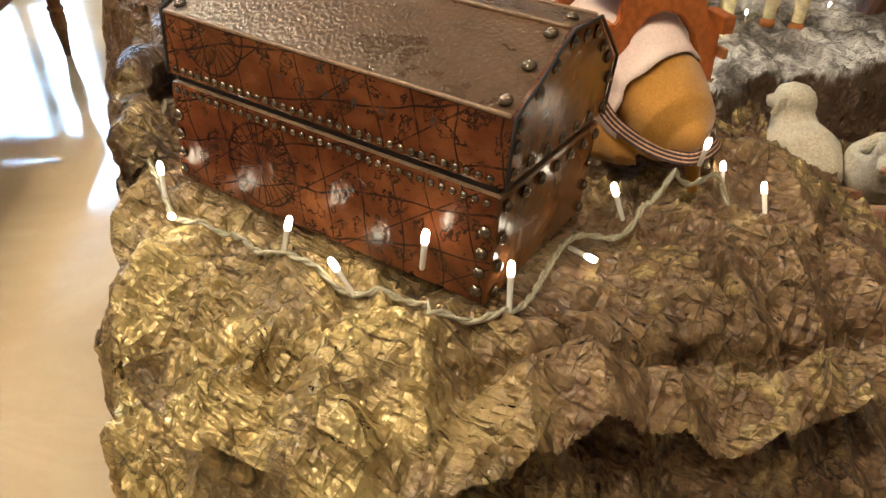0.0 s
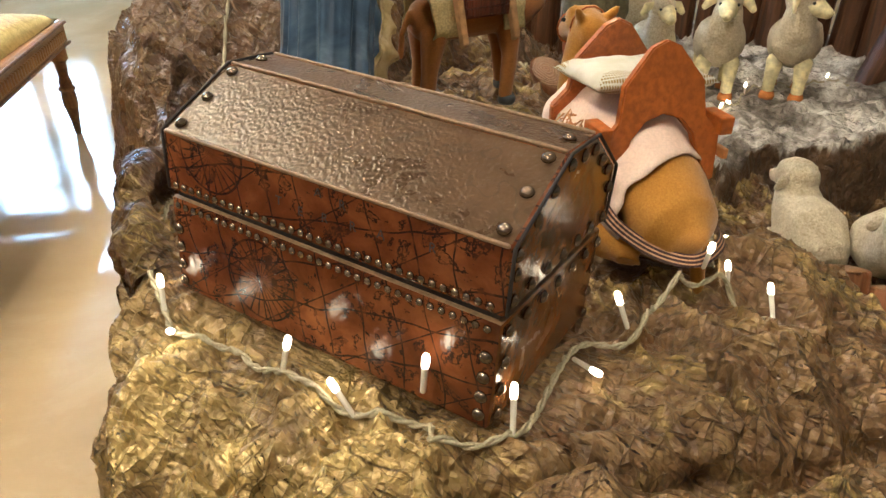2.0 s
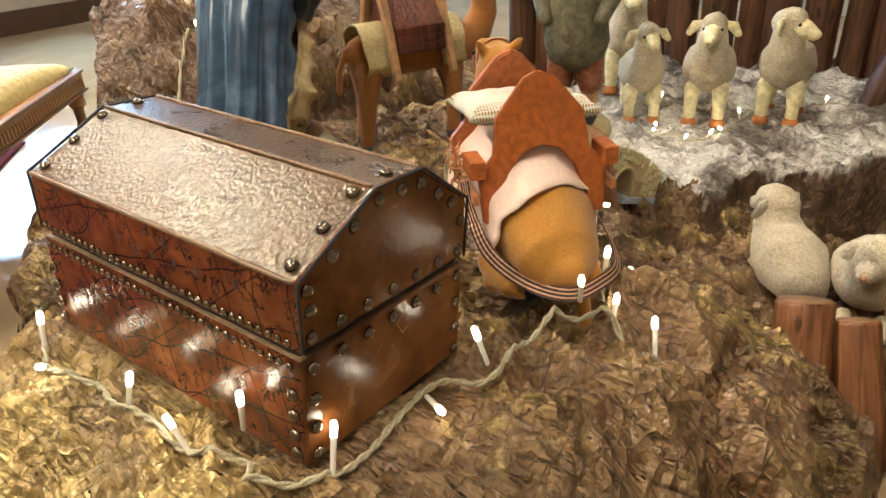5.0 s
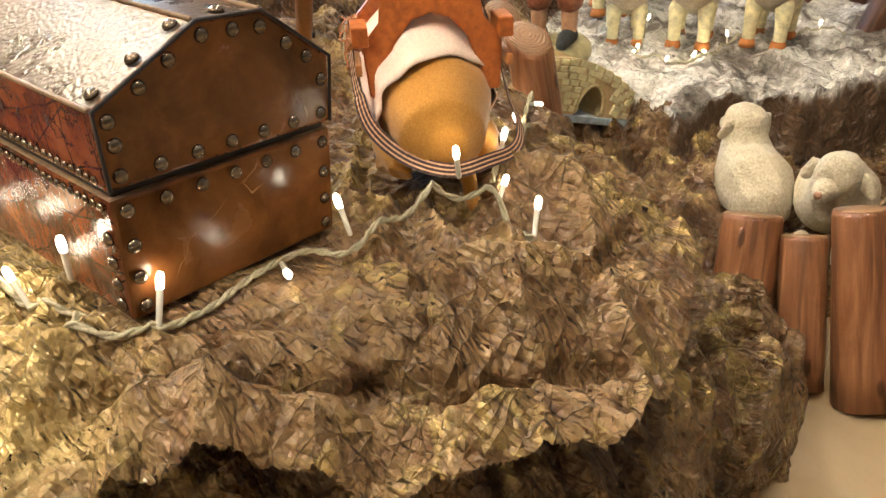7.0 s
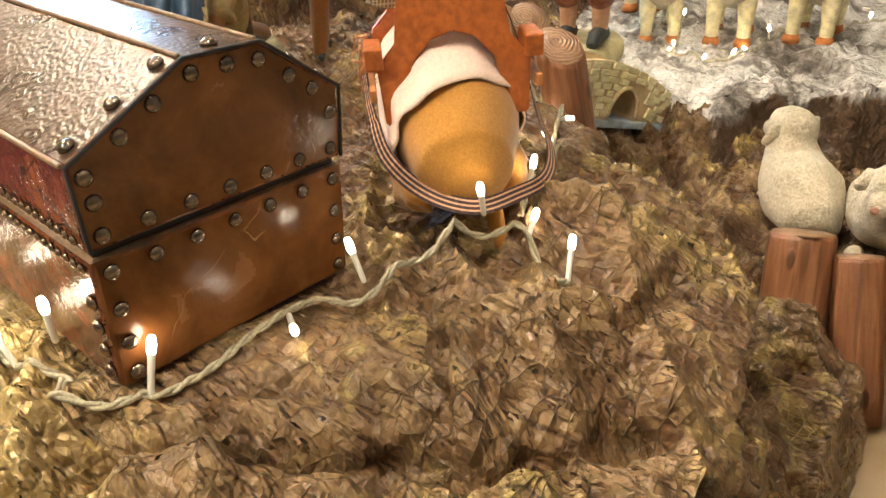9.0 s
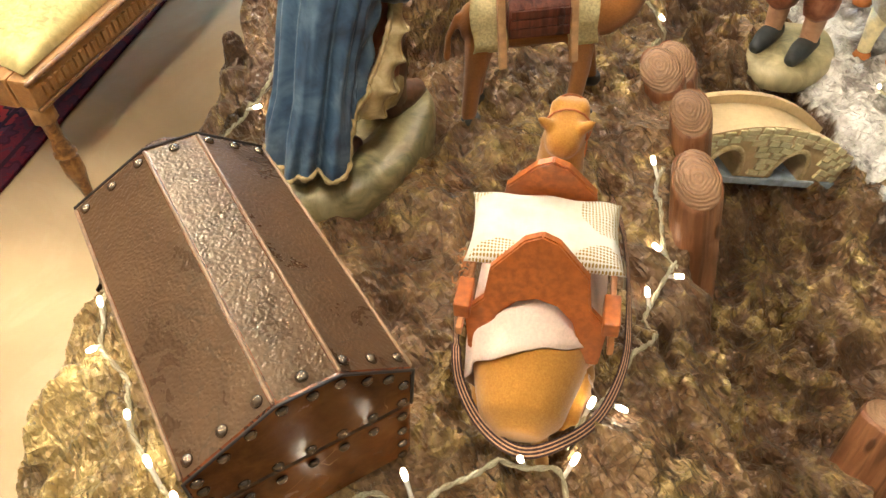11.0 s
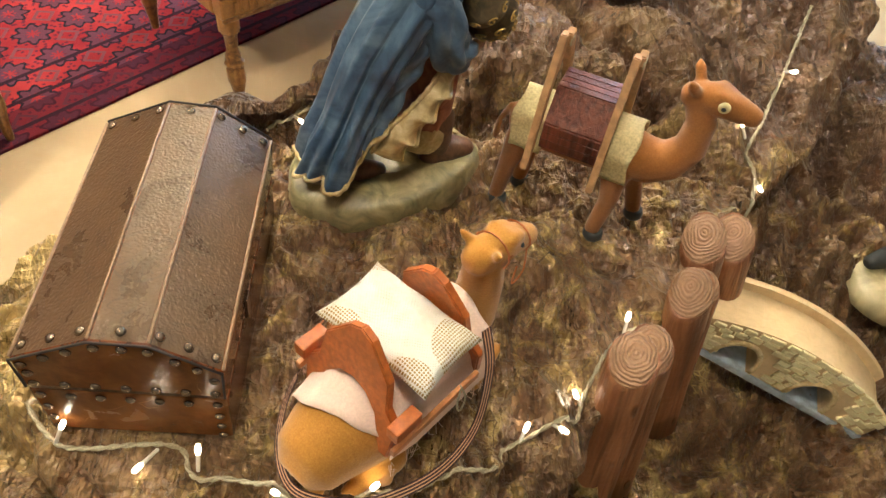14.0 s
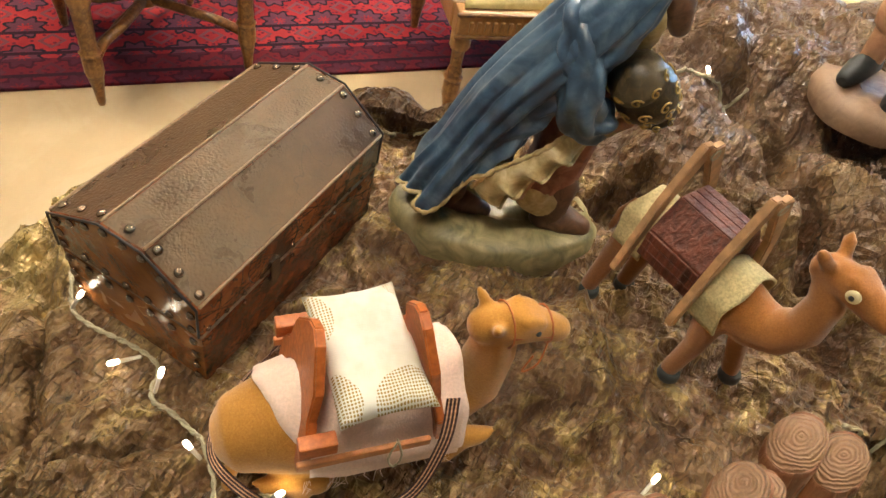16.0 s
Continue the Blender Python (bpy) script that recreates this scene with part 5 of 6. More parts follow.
        tube(bm, [(x + 0.008, 0.004 + 0.008 * math.cos(a), 0.336 + 0.008 * math.sin(a)) for a in (math.tau * j / 14 for j in range(15))], 0.002, 6, cap=False)
        part("rope_tie", bm, CORD, c, "pale rope knot")


standing_camel()


# ---- painted statues, each one mesh ----
def statue_king():
    ax = Vector((-0.41, 0.91, 0)).normalized()
    sd = Vector((0.91, 0.41, 0)).normalized()
    o = Vector((-0.455, 0.25, 0))
    P = lambda s, d, z: o + ax * s + sd * d + Vector((0, 0, z))
    bm = bmesh.new()
    # rocky base with broken edges
    n = 64
    rings = []
    for r, z in ((1.0, -0.01), (1.03, 0.015), (1.0, 0.036), (0.95, 0.046), (0.72, 0.050), (0.4, 0.052)):
        ring = []
        for a in (math.tau * j / n for j in range(n)):
            k = r * (1 + 0.025 * math.sin(3 * a + 1) + 0.02 * math.sin(7 * a))
            v = P(0.172 + 0.175 * k * math.cos(a), 0.022 + 0.118 * k * math.sin(a), z)
            v.z += 0.010 + 0.014 * noise.noise(v * 16) + 0.010 * (0.35 - abs(noise.noise(v * 26))) + 0.006 * noise.noise(v * 48)
            ring.append(bm.verts.new(v))
        rings.append(ring)
    for a, b in zip(rings, rings[1:]):
        for j in range(n):
            f = bm.faces.new((a[j], a[(j + 1) % n], b[(j + 1) % n], b[j]))
            f.material_index, f.smooth = 4, True
    bm.faces.new(rings[-1]).material_index = 4
    # rock and draped hem behind the heel
    tube(bm, [P(0.045, 0.03, 0.04), P(0.06, 0.035, 0.07), P(0.068, 0.03, 0.10)], [0.030, 0.022, 0.016], 16, 4, True, lambda i, a: 1 + 0.12 * math.sin(5 * a + i))
    # boots
    for s0, d, z0, w in ((0.100, 0.042, 0.052, 1.0), (0.265, 0.045, 0.058, 1.25)):
        tube(bm, [P(s0 - 0.012, d, z0 + 0.012), P(s0 + 0.022, d + 0.004, z0 + 0.013), P(s0 + 0.050, d + 0.008, z0 + 0.008)], [0.021 * w, 0.021 * w, 0.015 * w], 14, 2)
        tube(bm, [P(s0 - 0.004, d, z0 + 0.01), P(s0 - 0.006, d, z0 + 0.05), P(s0 - 0.008, d, z0 + 0.085)], [0.021 * w, 0.023 * w, 0.027 * w], 14, 2, True, lambda i, a: 1 + 0.04 * math.sin(5 * a + 2 * i))
    # cloak: hangs from the bowed back in deep fanned folds, its front corner lifted
    levels = [(0.08, 0.090, 0.078, 0.080), (0.15, 0.098, 0.066, 0.070), (0.20, 0.114, 0.057, 0.062), (0.25, 0.134, 0.059, 0.062), (0.30, 0.160, 0.064, 0.066), (0.35, 0.190, 0.067, 0.070), (0.40, 0.220, 0.067, 0.070), (0.45, 0.246, 0.060, 0.062), (0.49, 0.268, 0.045, 0.048), (0.515, 0.280, 0.018, 0.022)]
    zz = [q[0] for q in levels]
    def cloak(shrink, mi, rows=46, seg=132):
        grid = []
        for k in range(rows):
            t = k / (rows - 1)
            ring = []
            for j in range(seg):
                a = math.tau * j / seg
                lift = max(0.0, math.cos(a - 0.85)) ** 3
                hem = 0.092 + 0.115 * lift + 0.006 * math.sin(5 * a + 1)
                z = hem + (0.515 - hem) * t
                c0, rs, rd = (float(np.interp(z, zz, [q[m] for q in levels])) for m in (1, 2, 3))
                soft = max(0.42, 1.15 - 0.95 * t) * (1 - t ** 6)
                w = a + 0.55 * t + 0.10 * math.sin(7 * t)
                f = 0.23 * (abs(math.sin(3.5 * w + 0.6)) ** 0.6 - 0.72) + 0.12 * (abs(math.sin(6.5 * w - 1.1 * t)) ** 0.6 - 0.72) + 0.04 * math.sin(17 * w + 4 * t)
                # swags that run from the shoulder down to the lifted corner
                f += 0.05 * lift * math.sin(46 * t + 3 * a)
                k2 = shrink * (1 + 1.15 * soft * f + 0.10 * lift * (1 - t) ** 2)
                ring.append(bm.verts.new(P(c0 + rs * k2 * math.cos(a), 0.038 + rd * k2 * math.sin(a), z - 0.004 * (1 - shrink))))
            grid.append(ring)
        for a, b in zip(grid, grid[1:]):
            for j in range(seg):
                f = bm.faces.new((a[j], a[(j + 1) % seg], b[(j + 1) % seg], b[j]))
                f.material_index, f.smooth = mi, True
        bm.faces.new(grid[-1]).material_index = mi
        return grid
    edge = [v.co.copy() for v in cloak(1.0, 0)[0]]
    cloak(0.94, 1)
    # gold-worked border along the hem
    tube(bm, edge + edge[:1], 0.0040, 8, 1, False, lambda i, a: 1 + 0.28 * math.sin(i * 2.1))
    # lining turned out from the lifted corner up to the elbow: a thin ruffled sheet
    inner = smooth_path([P(0.120, 0.098, 0.150), P(0.140, 0.104, 0.190), P(0.175, 0.104, 0.220), P(0.215, 0.096, 0.252), P(0.250, 0.078, 0.285)], 0.005)
    outer = smooth_path([P(0.165, 0.095, 0.118), P(0.178, 0.118, 0.160), P(0.205, 0.110, 0.188), P(0.240, 0.100, 0.222), P(0.285, 0.066, 0.262)], 0.005)
    n = min(len(inner), len(outer))
    for lay in (0.0, -0.004):
        sheet_rows = []
        for i in range(n):
            a, b = inner[int(i * (len(inner) - 1) / (n - 1))], outer[int(i * (len(outer) - 1) / (n - 1))]
            sheet_rows.append([bm.verts.new(a.lerp(b, t) + sd * (lay + 0.013 * math.sin(math.pi * t) + 0.008 * t * math.sin(0.75 * i)) + Vector((0, 0, 0.006 * t * math.cos(0.75 * i)))) for t in (q / 8 for q in range(9))])
        for a, b in zip(sheet_rows, sheet_rows[1:]):
            for q in range(8):
                f = bm.faces.new((a[q], a[q + 1], b[q + 1], b[q]))
                f.material_index, f.smooth = 1, True
        if lay == 0.0:
            tube(bm, [r[0].co.copy() for r in sheet_rows], 0.0040, 8, 1, True, lambda i, a: 1 + 0.25 * math.sin(i * 2.0))
            tube(bm, [r[-1].co.copy() for r in sheet_rows], 0.0035, 8, 1, True)
    # tunic and its banded skirt
    tube(bm, [P(0.235, 0.03, 0.125), P(0.24, 0.032, 0.15), P(0.246, 0.032, 0.19), P(0.25, 0.028, 0.24), P(0.25, 0.015, 0.31)], [0.046, 0.046, 0.044, 0.046, 0.05], 36, 3, True, lambda i, a: 1 + 0.06 * (abs(math.sin(5 * a + 0.2 * i)) - 0.5))
    tube(bm, [P(0.238, 0.032, 0.116), P(0.239, 0.032, 0.134)], [0.048, 0.049], 30, 1, True, lambda i, a: 1 + 0.03 * math.sin(12 * a))
    tube(bm, [P(0.175, 0.035, 0.11), P(0.195, 0.05, 0.13), P(0.21, 0.055, 0.16)], [0.020, 0.026, 0.018], 16, 6)
    # sleeves and hands round the vessel
    sleeve = lambda i, a: 1 + 0.10 * (abs(math.sin(4 * a + 0.7 * i)) - 0.5)
    tube(bm, smooth_path([P(0.205, 0.060, 0.43), P(0.222, 0.090, 0.385), P(0.232, 0.098, 0.335), P(0.248, 0.085, 0.300), P(0.268, 0.070, 0.292)], 0.006), 0.031, 40, 0, True, lambda i, a: 1 + 0.34 * (abs(math.sin(2.5 * a + 0.22 * i)) ** 0.6 - 0.7) + 0.10 * math.sin(5 * a - 0.5 * i))
    tube(bm, smooth_path([P(0.26, -0.05, 0.40), P(0.30, -0.062, 0.35), P(0.33, -0.045, 0.31)], 0.012), 0.030, 20, 0, True, sleeve)
    tube(bm, [P(0.262, 0.070, 0.285), P(0.278, 0.064, 0.275), P(0.295, 0.058, 0.272)], [0.028, 0.021, 0.013], 14, 1)
    tube(bm, [P(0.295, 0.058, 0.274), P(0.322, 0.048, 0.282)], [0.012, 0.009], 10, 6)
    # scarf and beard below the bowed head
    tube(bm, smooth_path([P(0.285, 0.045, 0.465), P(0.300, 0.040, 0.435), P(0.298, 0.030, 0.41), P(0.29, 0.022, 0.385)], 0.012), 0.019, 16, 1, True, lambda i, a: 1 + 0.10 * math.sin(6 * a + i))
    tube(bm, [P(0.33, 0.01, 0.455), P(0.345, 0.012, 0.425)], [0.026, 0.016], 14, 2)
    tube(bm, [P(0.305, 0.0, 0.485), P(0.335, 0.0, 0.482)], [0.034, 0.030], 16, 6)
    tube(bm, [P(0.295, 0, 0.525), P(0.32, 0, 0.53)], [0.042, 0.036], 18, 1, True, lambda i, a: 1 + 0.06 * math.sin(7 * a))
    # ornate gilt vessel with raised scrolls
    prof = [(0.004, -0.066), (0.026, -0.062), (0.030, -0.050), (0.022, -0.042), (0.034, -0.030), (0.041, -0.010), (0.040, 0.008), (0.030, 0.024), (0.037, 0.032), (0.034, 0.048), (0.018, 0.060), (0.004, 0.066)]
    m = Matrix.Translation(P(0.327, 0.048, 0.338)) @ pose(0, 0, 0, 38, 28, 30) @ Matrix.Scale(1.12, 4)
    lathe(bm, prof, 28, m, 5)
    for j in range(9):
        a = math.tau * j / 9
        for q, rr in ((-0.014, 0.040), (0.006, 0.041), (0.040, 0.036), (-0.055, 0.029)):
            curl = [m @ Vector((rr * math.cos(a + 0.22 * math.cos(t) * (1 - t / 9)), rr * math.sin(a + 0.22 * math.cos(t) * (1 - t / 9)), q + 0.0105 * math.sin(t) * (1 - t / 9))) for t in (0.6 * i for i in range(13))]
            tube(bm, curl, 0.0015, 5, 7, False)
    tagged(part("king_statue", bm, (BLUE, CREAM, BROWN, RUST, STONE, GOLDPOT, FLESH, SCROLL)), "painted plaster statue of a bowing king in a blue cloak", "statue")


def statue_small(name, m, h, robe, legs, base, label):
    """A standing figure on a round rocky base: base, shoes, legs, tunic, arms, head."""
    bm = bmesh.new()
    s = h / 0.5
    rr = []
    for r, z in ((0.105, -0.02), (0.108, 0.0), (0.098, 0.018), (0.05, 0.024)):
        rr.append([bm.verts.new((r * s * math.cos(a) * (1 + 0.05 * math.sin(3 * a)), 0.85 * r * s * math.sin(a), z * s + 0.003 * math.sin(5 * a))) for a in (math.tau * j / 32 for j in range(32))])
    for a, b in zip(rr, rr[1:]):
        for j in range(32):
            f = bm.faces.new((a[j], a[(j + 1) % 32], b[(j + 1) % 32], b[j]))
            f.material_index, f.smooth = 3, True
    bm.faces.new(rr[-1]).material_index = 3
    for d in (-0.035, 0.035):
        tube(bm, [(-0.012 * s, d * s, 0.035 * s), (0.03 * s, d * s, 0.035 * s), (0.058 * s, d * s, 0.03 * s)], [0.019 * s, 0.019 * s, 0.014 * s], 12, 2)
        tube(bm, [(0, d * s, 0.035 * s), (0, d * s, 0.09 * s), (0.004 * s, d * s, 0.14 * s)], [0.016 * s, 0.020 * s, 0.022 * s], 12, 4)
        tube(bm, [(0.004 * s, d * s, 0.115 * s), (0, d * s * 0.9, 0.18 * s), (-0.004 * s, d * s * 0.7, 0.26 * s)], [0.030 * s, 0.034 * s, 0.034 * s], 14, 1, True, lambda i, a: 1 + 0.05 * math.sin(5 * a + i))
    tube(bm, [(0, 0, 0.21 * s), (0, 0, 0.28 * s), (0, 0, 0.36 * s), (0.004 * s, 0, 0.405 * s)], [0.074 * s, 0.064 * s, 0.062 * s, 0.04 * s], 32, 0, True, lambda i, a: 1 + 0.05 * math.sin(8 * a))
    for d in (-1, 1):
        tube(bm, [(0, d * 0.055 * s, 0.38 * s), (0.012 * s, d * 0.082 * s, 0.31 * s), (0.05 * s, d * 0.06 * s, 0.26 * s)], [0.024 * s, 0.022 * s, 0.016 * s], 12, 0)
    tube(bm, [(0.005 * s, 0, 0.43 * s), (0.006 * s, 0, 0.47 * s)], [0.03 * s, 0.034 * s], 14, 4)
    ob = part(name, bm, (robe, legs, BLACK, base, FLESH))
    ob.matrix_basis = m
    return tagged(ob, label, "statue")


statue_king()
MX, MY = -1.04, 0.905
statue_small("standing_statue", pose(MX, MY, spot(MX, MY) - 0.02, 0, 0, -20), 0.62, BROWN, FLESH, PINKSTONE, "painted plaster statue with black shoes on a pinkish base")
statue_small("shepherd_statue", pose(-0.50, 1.55, -0.215, 0, 0, -75), 0.62, GREENISH, RUST, STONE, "painted shepherd statue in rust trousers and drab jacket")


# ---- wool sheep ----
def sheep(m, h, label, lying=False, turn=0.0):
    """A toy sheep: x is ahead. turn: degrees by which the head looks to its left."""
    c = thing("toy_sheep", m, label, "toy sheep", "toy sheep of the crib")
    s = h / 0.3
    zb = 0.064 if lying else 0.135
    bm = bmesh.new()
    hz = 0.158 if lying else zb + 0.115
    if lying:
        tube(bm, [(-0.100 * s, 0, 0.066 * s), (-0.055 * s, 0, 0.078 * s), (-0.005 * s, 0, 0.088 * s), (0.036 * s, 0, 0.112 * s), (0.056 * s, 0, 0.146 * s)], [0.060 * s, 0.076 * s, 0.070 * s, 0.054 * s, 0.044 * s], 20)
    else:
        tube(bm, [(-0.075 * s, 0, zb * s), (-0.02 * s, 0, (zb + 0.006) * s), (0.035 * s, 0, (zb + 0.012) * s)], [0.060 * s, 0.070 * s, 0.058 * s], 18)
        tube(bm, [(0.04 * s, 0, (zb + 0.02) * s), (0.060 * s, 0, (zb + 0.05) * s), (0.064 * s, 0, (hz - 0.012) * s)], [0.052 * s, 0.044 * s, 0.036 * s], 16)
    hr = pose(0.066 * s, 0, hz * s, 0, 0, turn)
    hb = 1.3 if lying else 1.0
    tube(bm, [hr @ Vector((-0.012 * s, 0, 0.008 * s)), hr @ Vector((0.006 * s, 0, 0.012 * s))], [0.033 * s * hb, 0.032 * s * hb], 14)
    for v in bm.verts:
        n = noise.noise(v.co * (38 / s) + m.translation * 9) + 0.6 * noise.noise(v.co * (85 / s))
        v.co += v.co.normalized() * 0.007 * s * n
    remeshed(part("fleece", bm, WOOL, c), 0.0042, 3)
    bm = bmesh.new()
    if lying:
        tube(bm, [hr @ Vector((0.018 * s, 0, 0.0)), hr @ Vector((0.040 * s, 0, -0.006 * s)), hr @ Vector((0.050 * s, 0, -0.009 * s))], [0.026 * s, 0.023 * s, 0.018 * s], 14)
    else:
        tube(bm, [hr @ Vector((0.010 * s, 0, 0.004 * s)), hr @ Vector((0.038 * s, 0, -0.006 * s)), hr @ Vector((0.058 * s, 0, -0.014 * s))], [0.027 * s, 0.022 * s, 0.015 * s], 14)
    head = part("head", bm, WOOL if lying else WOOL_FACE, c)
    for d in (-1, 1):
        bm = bmesh.new()
        tube(bm, [hr @ Vector((-0.004 * s, d * 0.026 * s, 0.016 * s)), hr @ Vector((-0.006 * s, d * 0.046 * s, 0.010 * s)), hr @ Vector((-0.002 * s, d * 0.058 * s, -0.006 * s))], [0.009 * s * hb, 0.014 * s * hb, 0.009 * s * hb], 10, flat=0.55)
        part("ear", bm, WOOL if lying else WOOL_FACE, head)
        bm = bmesh.new()
        e = hr @ Vector((0.030 * s, d * 0.021 * s, 0.008 * s))
        tube(bm, [e, e + Vector((0.001, 0, 0))], 0.0042 * s, 8)
        part("eye", bm, BLACK, head)
    bm = bmesh.new()
    e = hr @ Vector((0.064 * s, 0, -0.008 * s) if lying else (0.068 * s, 0, -0.014 * s))
    tube(bm, [e, e + Vector((0.002, 0, 0.001))], [0.008 * s, 0.007 * s], 10)
    part("nose", bm, FLESH if lying else WOOL_FACE, head)
    if lying:
        for d in (-1, 1):
            bm = bmesh.new()
            tube(bm, [(0.05 * s, d * 0.035 * s, 0.02 * s), (0.095 * s, d * 0.036 * s, 0.016 * s)], [0.017 * s, 0.014 * s], 10)
            part("leg", bm, WOOL, c)
    else:
        for x in (-0.07, 0.045):
            for d in (-1, 1):
                bm = bmesh.new()
                tube(bm, [(x * s, d * 0.034 * s, 0.10 * s), (x * s, d * 0.036 * s, 0.05 * s), (x * s, d * 0.036 * s, 0.016 * s)], [0.022 * s, 0.016 * s, 0.015 * s], 12)
                leg = part("leg", bm, WOOL_FACE, c)
                bm = bmesh.new()
                lathe(bm, [(0.019 * s, 0.0), (0.020 * s, 0.008 * s), (0.016 * s, 0.020 * s)], 12, pose(x * s + 0.003, d * 0.036 * s, 0))
                part("hoof", bm, HOOF, leg, "orange felt hoof")
    return c


for x, y, h, rz, turn, lab in ((-0.375, 1.74, 0.30, -62, 12, "standing cream toy sheep with a pale felt face"), (-0.19, 1.76, 0.32, -74, -6, "standing cream toy sheep with orange hooves"), (0.0, 1.81, 0.32, -85, 75, "standing cream toy sheep looking aside"), (-0.50, 1.90, 0.36, -60, 0, "pale toy sheep standing behind the others")):
    sheep(pose(x, y, rock_spot(x, y) - 0.004, 0, 0, rz), h, lab, False, turn)
sheep(pose(0.160, 1.24, -0.385, 0, 0, 124), 0.30, "plump cream toy sheep lying with its back turned", True, 25)
sheep(pose(0.340, 1.17, -0.375, 0, 0, -84), 0.30, "cream toy sheep with a pink nose behind the log fence", True, -20)


# ---- logs ----
def log(a, b, r, label, group="", body=LOG, taper=0.96, bow=0.0, slant=0.0):
    a, b = Vector(a), Vector(b)
    d = b - a
    m = Matrix.Translation(a) @ d.to_track_quat("Z", "Y").to_matrix().to_4x4()
    c = thing("log", m, label, "log", group)
    n = d.length
    rnd = random.Random(int(abs(a.x * 7919 + a.y * 104729 + b.z * 1299) * 100))
    ph = [rnd.uniform(0, 6) for _ in range(4)]
    bm = bmesh.new()
    tube(bm, [(bow * math.sin(math.pi * t), 0, n * t) for t in (0, 0.2, 0.4, 0.6, 0.8, 0.97, 1.0)], [r, r * 0.99, r * (1 + taper) / 2, r * (1 + taper) / 2, r * taper, r * taper, r * taper * 0.95], 22, 0, False,
         lambda i, t: 1 + 0.05 * math.sin(2 * t + ph[0]) + 0.035 * math.sin(3 * t + ph[1] + 0.3 * i) + 0.02 * math.sin(7 * t + ph[2]))
    face = m.to_3x3().inverted() @ Vector((0.8, -0.35, 0))
    def cut_off(bm, z0):
        for v in bm.verts:
            if v.co.z > z0:
                v.co.z -= slant * (v.co.x * face.x + v.co.y * face.y)
    cut_off(bm, n * 0.9)
    part("trunk", bm, body, c)
    bm = bmesh.new()
    lathe(bm, [(r * taper * 0.93, -0.001), (r * taper * 0.92, 0.0015), (r * 0.3, 0.003)], 22, pose(0, 0, n))
    cut_off(bm, n * 0.9)
    cut = part("cut_face", bm, CUT, c, "sawn end with growth rings")
    return c


SG, FG, BG = "logs beside the bridge", "logs of the low fence", "logs of the stable wall"
for a, b, r in (((-0.045, 0.80, -0.30), (-0.112, 0.800, 0.042), 0.039), ((-0.10, 0.87, -0.36), (-0.148, 0.842, 0.012), 0.038), ((-0.20, 0.965, -0.32), (-0.247, 0.923, 0.036), 0.038), ((-0.235, 0.985, -0.3), (-0.282, 0.962, 0.0), 0.033), ((-0.32, 1.02, -0.3), (-0.380, 0.985, 0.022), 0.042), ((-0.36, 1.09, -0.3), (-0.415, 1.06, -0.01), 0.042)):
    log(a, b, r, "short peeled log stump with a sawn ringed top", SG, slant=0.85)
for a, b, r in (((0.30, 0.84, FLOOR), (0.258, 0.93, -0.235), 0.050), ((0.405, 0.845, FLOOR), (0.342, 0.935, -0.252), 0.038), ((0.500, 0.86, FLOOR), (0.412, 0.945, -0.185), 0.046), ((0.59, 0.87, FLOOR), (0.505, 0.965, -0.17), 0.042), ((0.675, 0.90, FLOOR), (0.60, 1.0, -0.18), 0.044)):
    log(a, b, r, "short reddish brown log of the leaning fence", FG)
for i in range(6):
    x = 0.20 + i * 0.10
    log((x - 0.05, 2.02 - 0.035 * i, -0.42), (x + 0.16 + 0.03 * (i % 3), 2.10 - 0.02 * i, 0.42 + 0.07 * (i % 2)), 0.047, "dark reddish log leaning in the stable wall", BG, DARKLOG)
for i in range(16):
    x = -1.05 + i * 0.105
    log((x, 2.22 + 0.02 * (i % 3), -0.4), (x + 0.03 * (i % 3 - 1), 2.25, 0.55 + 0.06 * (i % 4)), 0.055, "upright dark log of the stable wall", BG, DARKLOG)


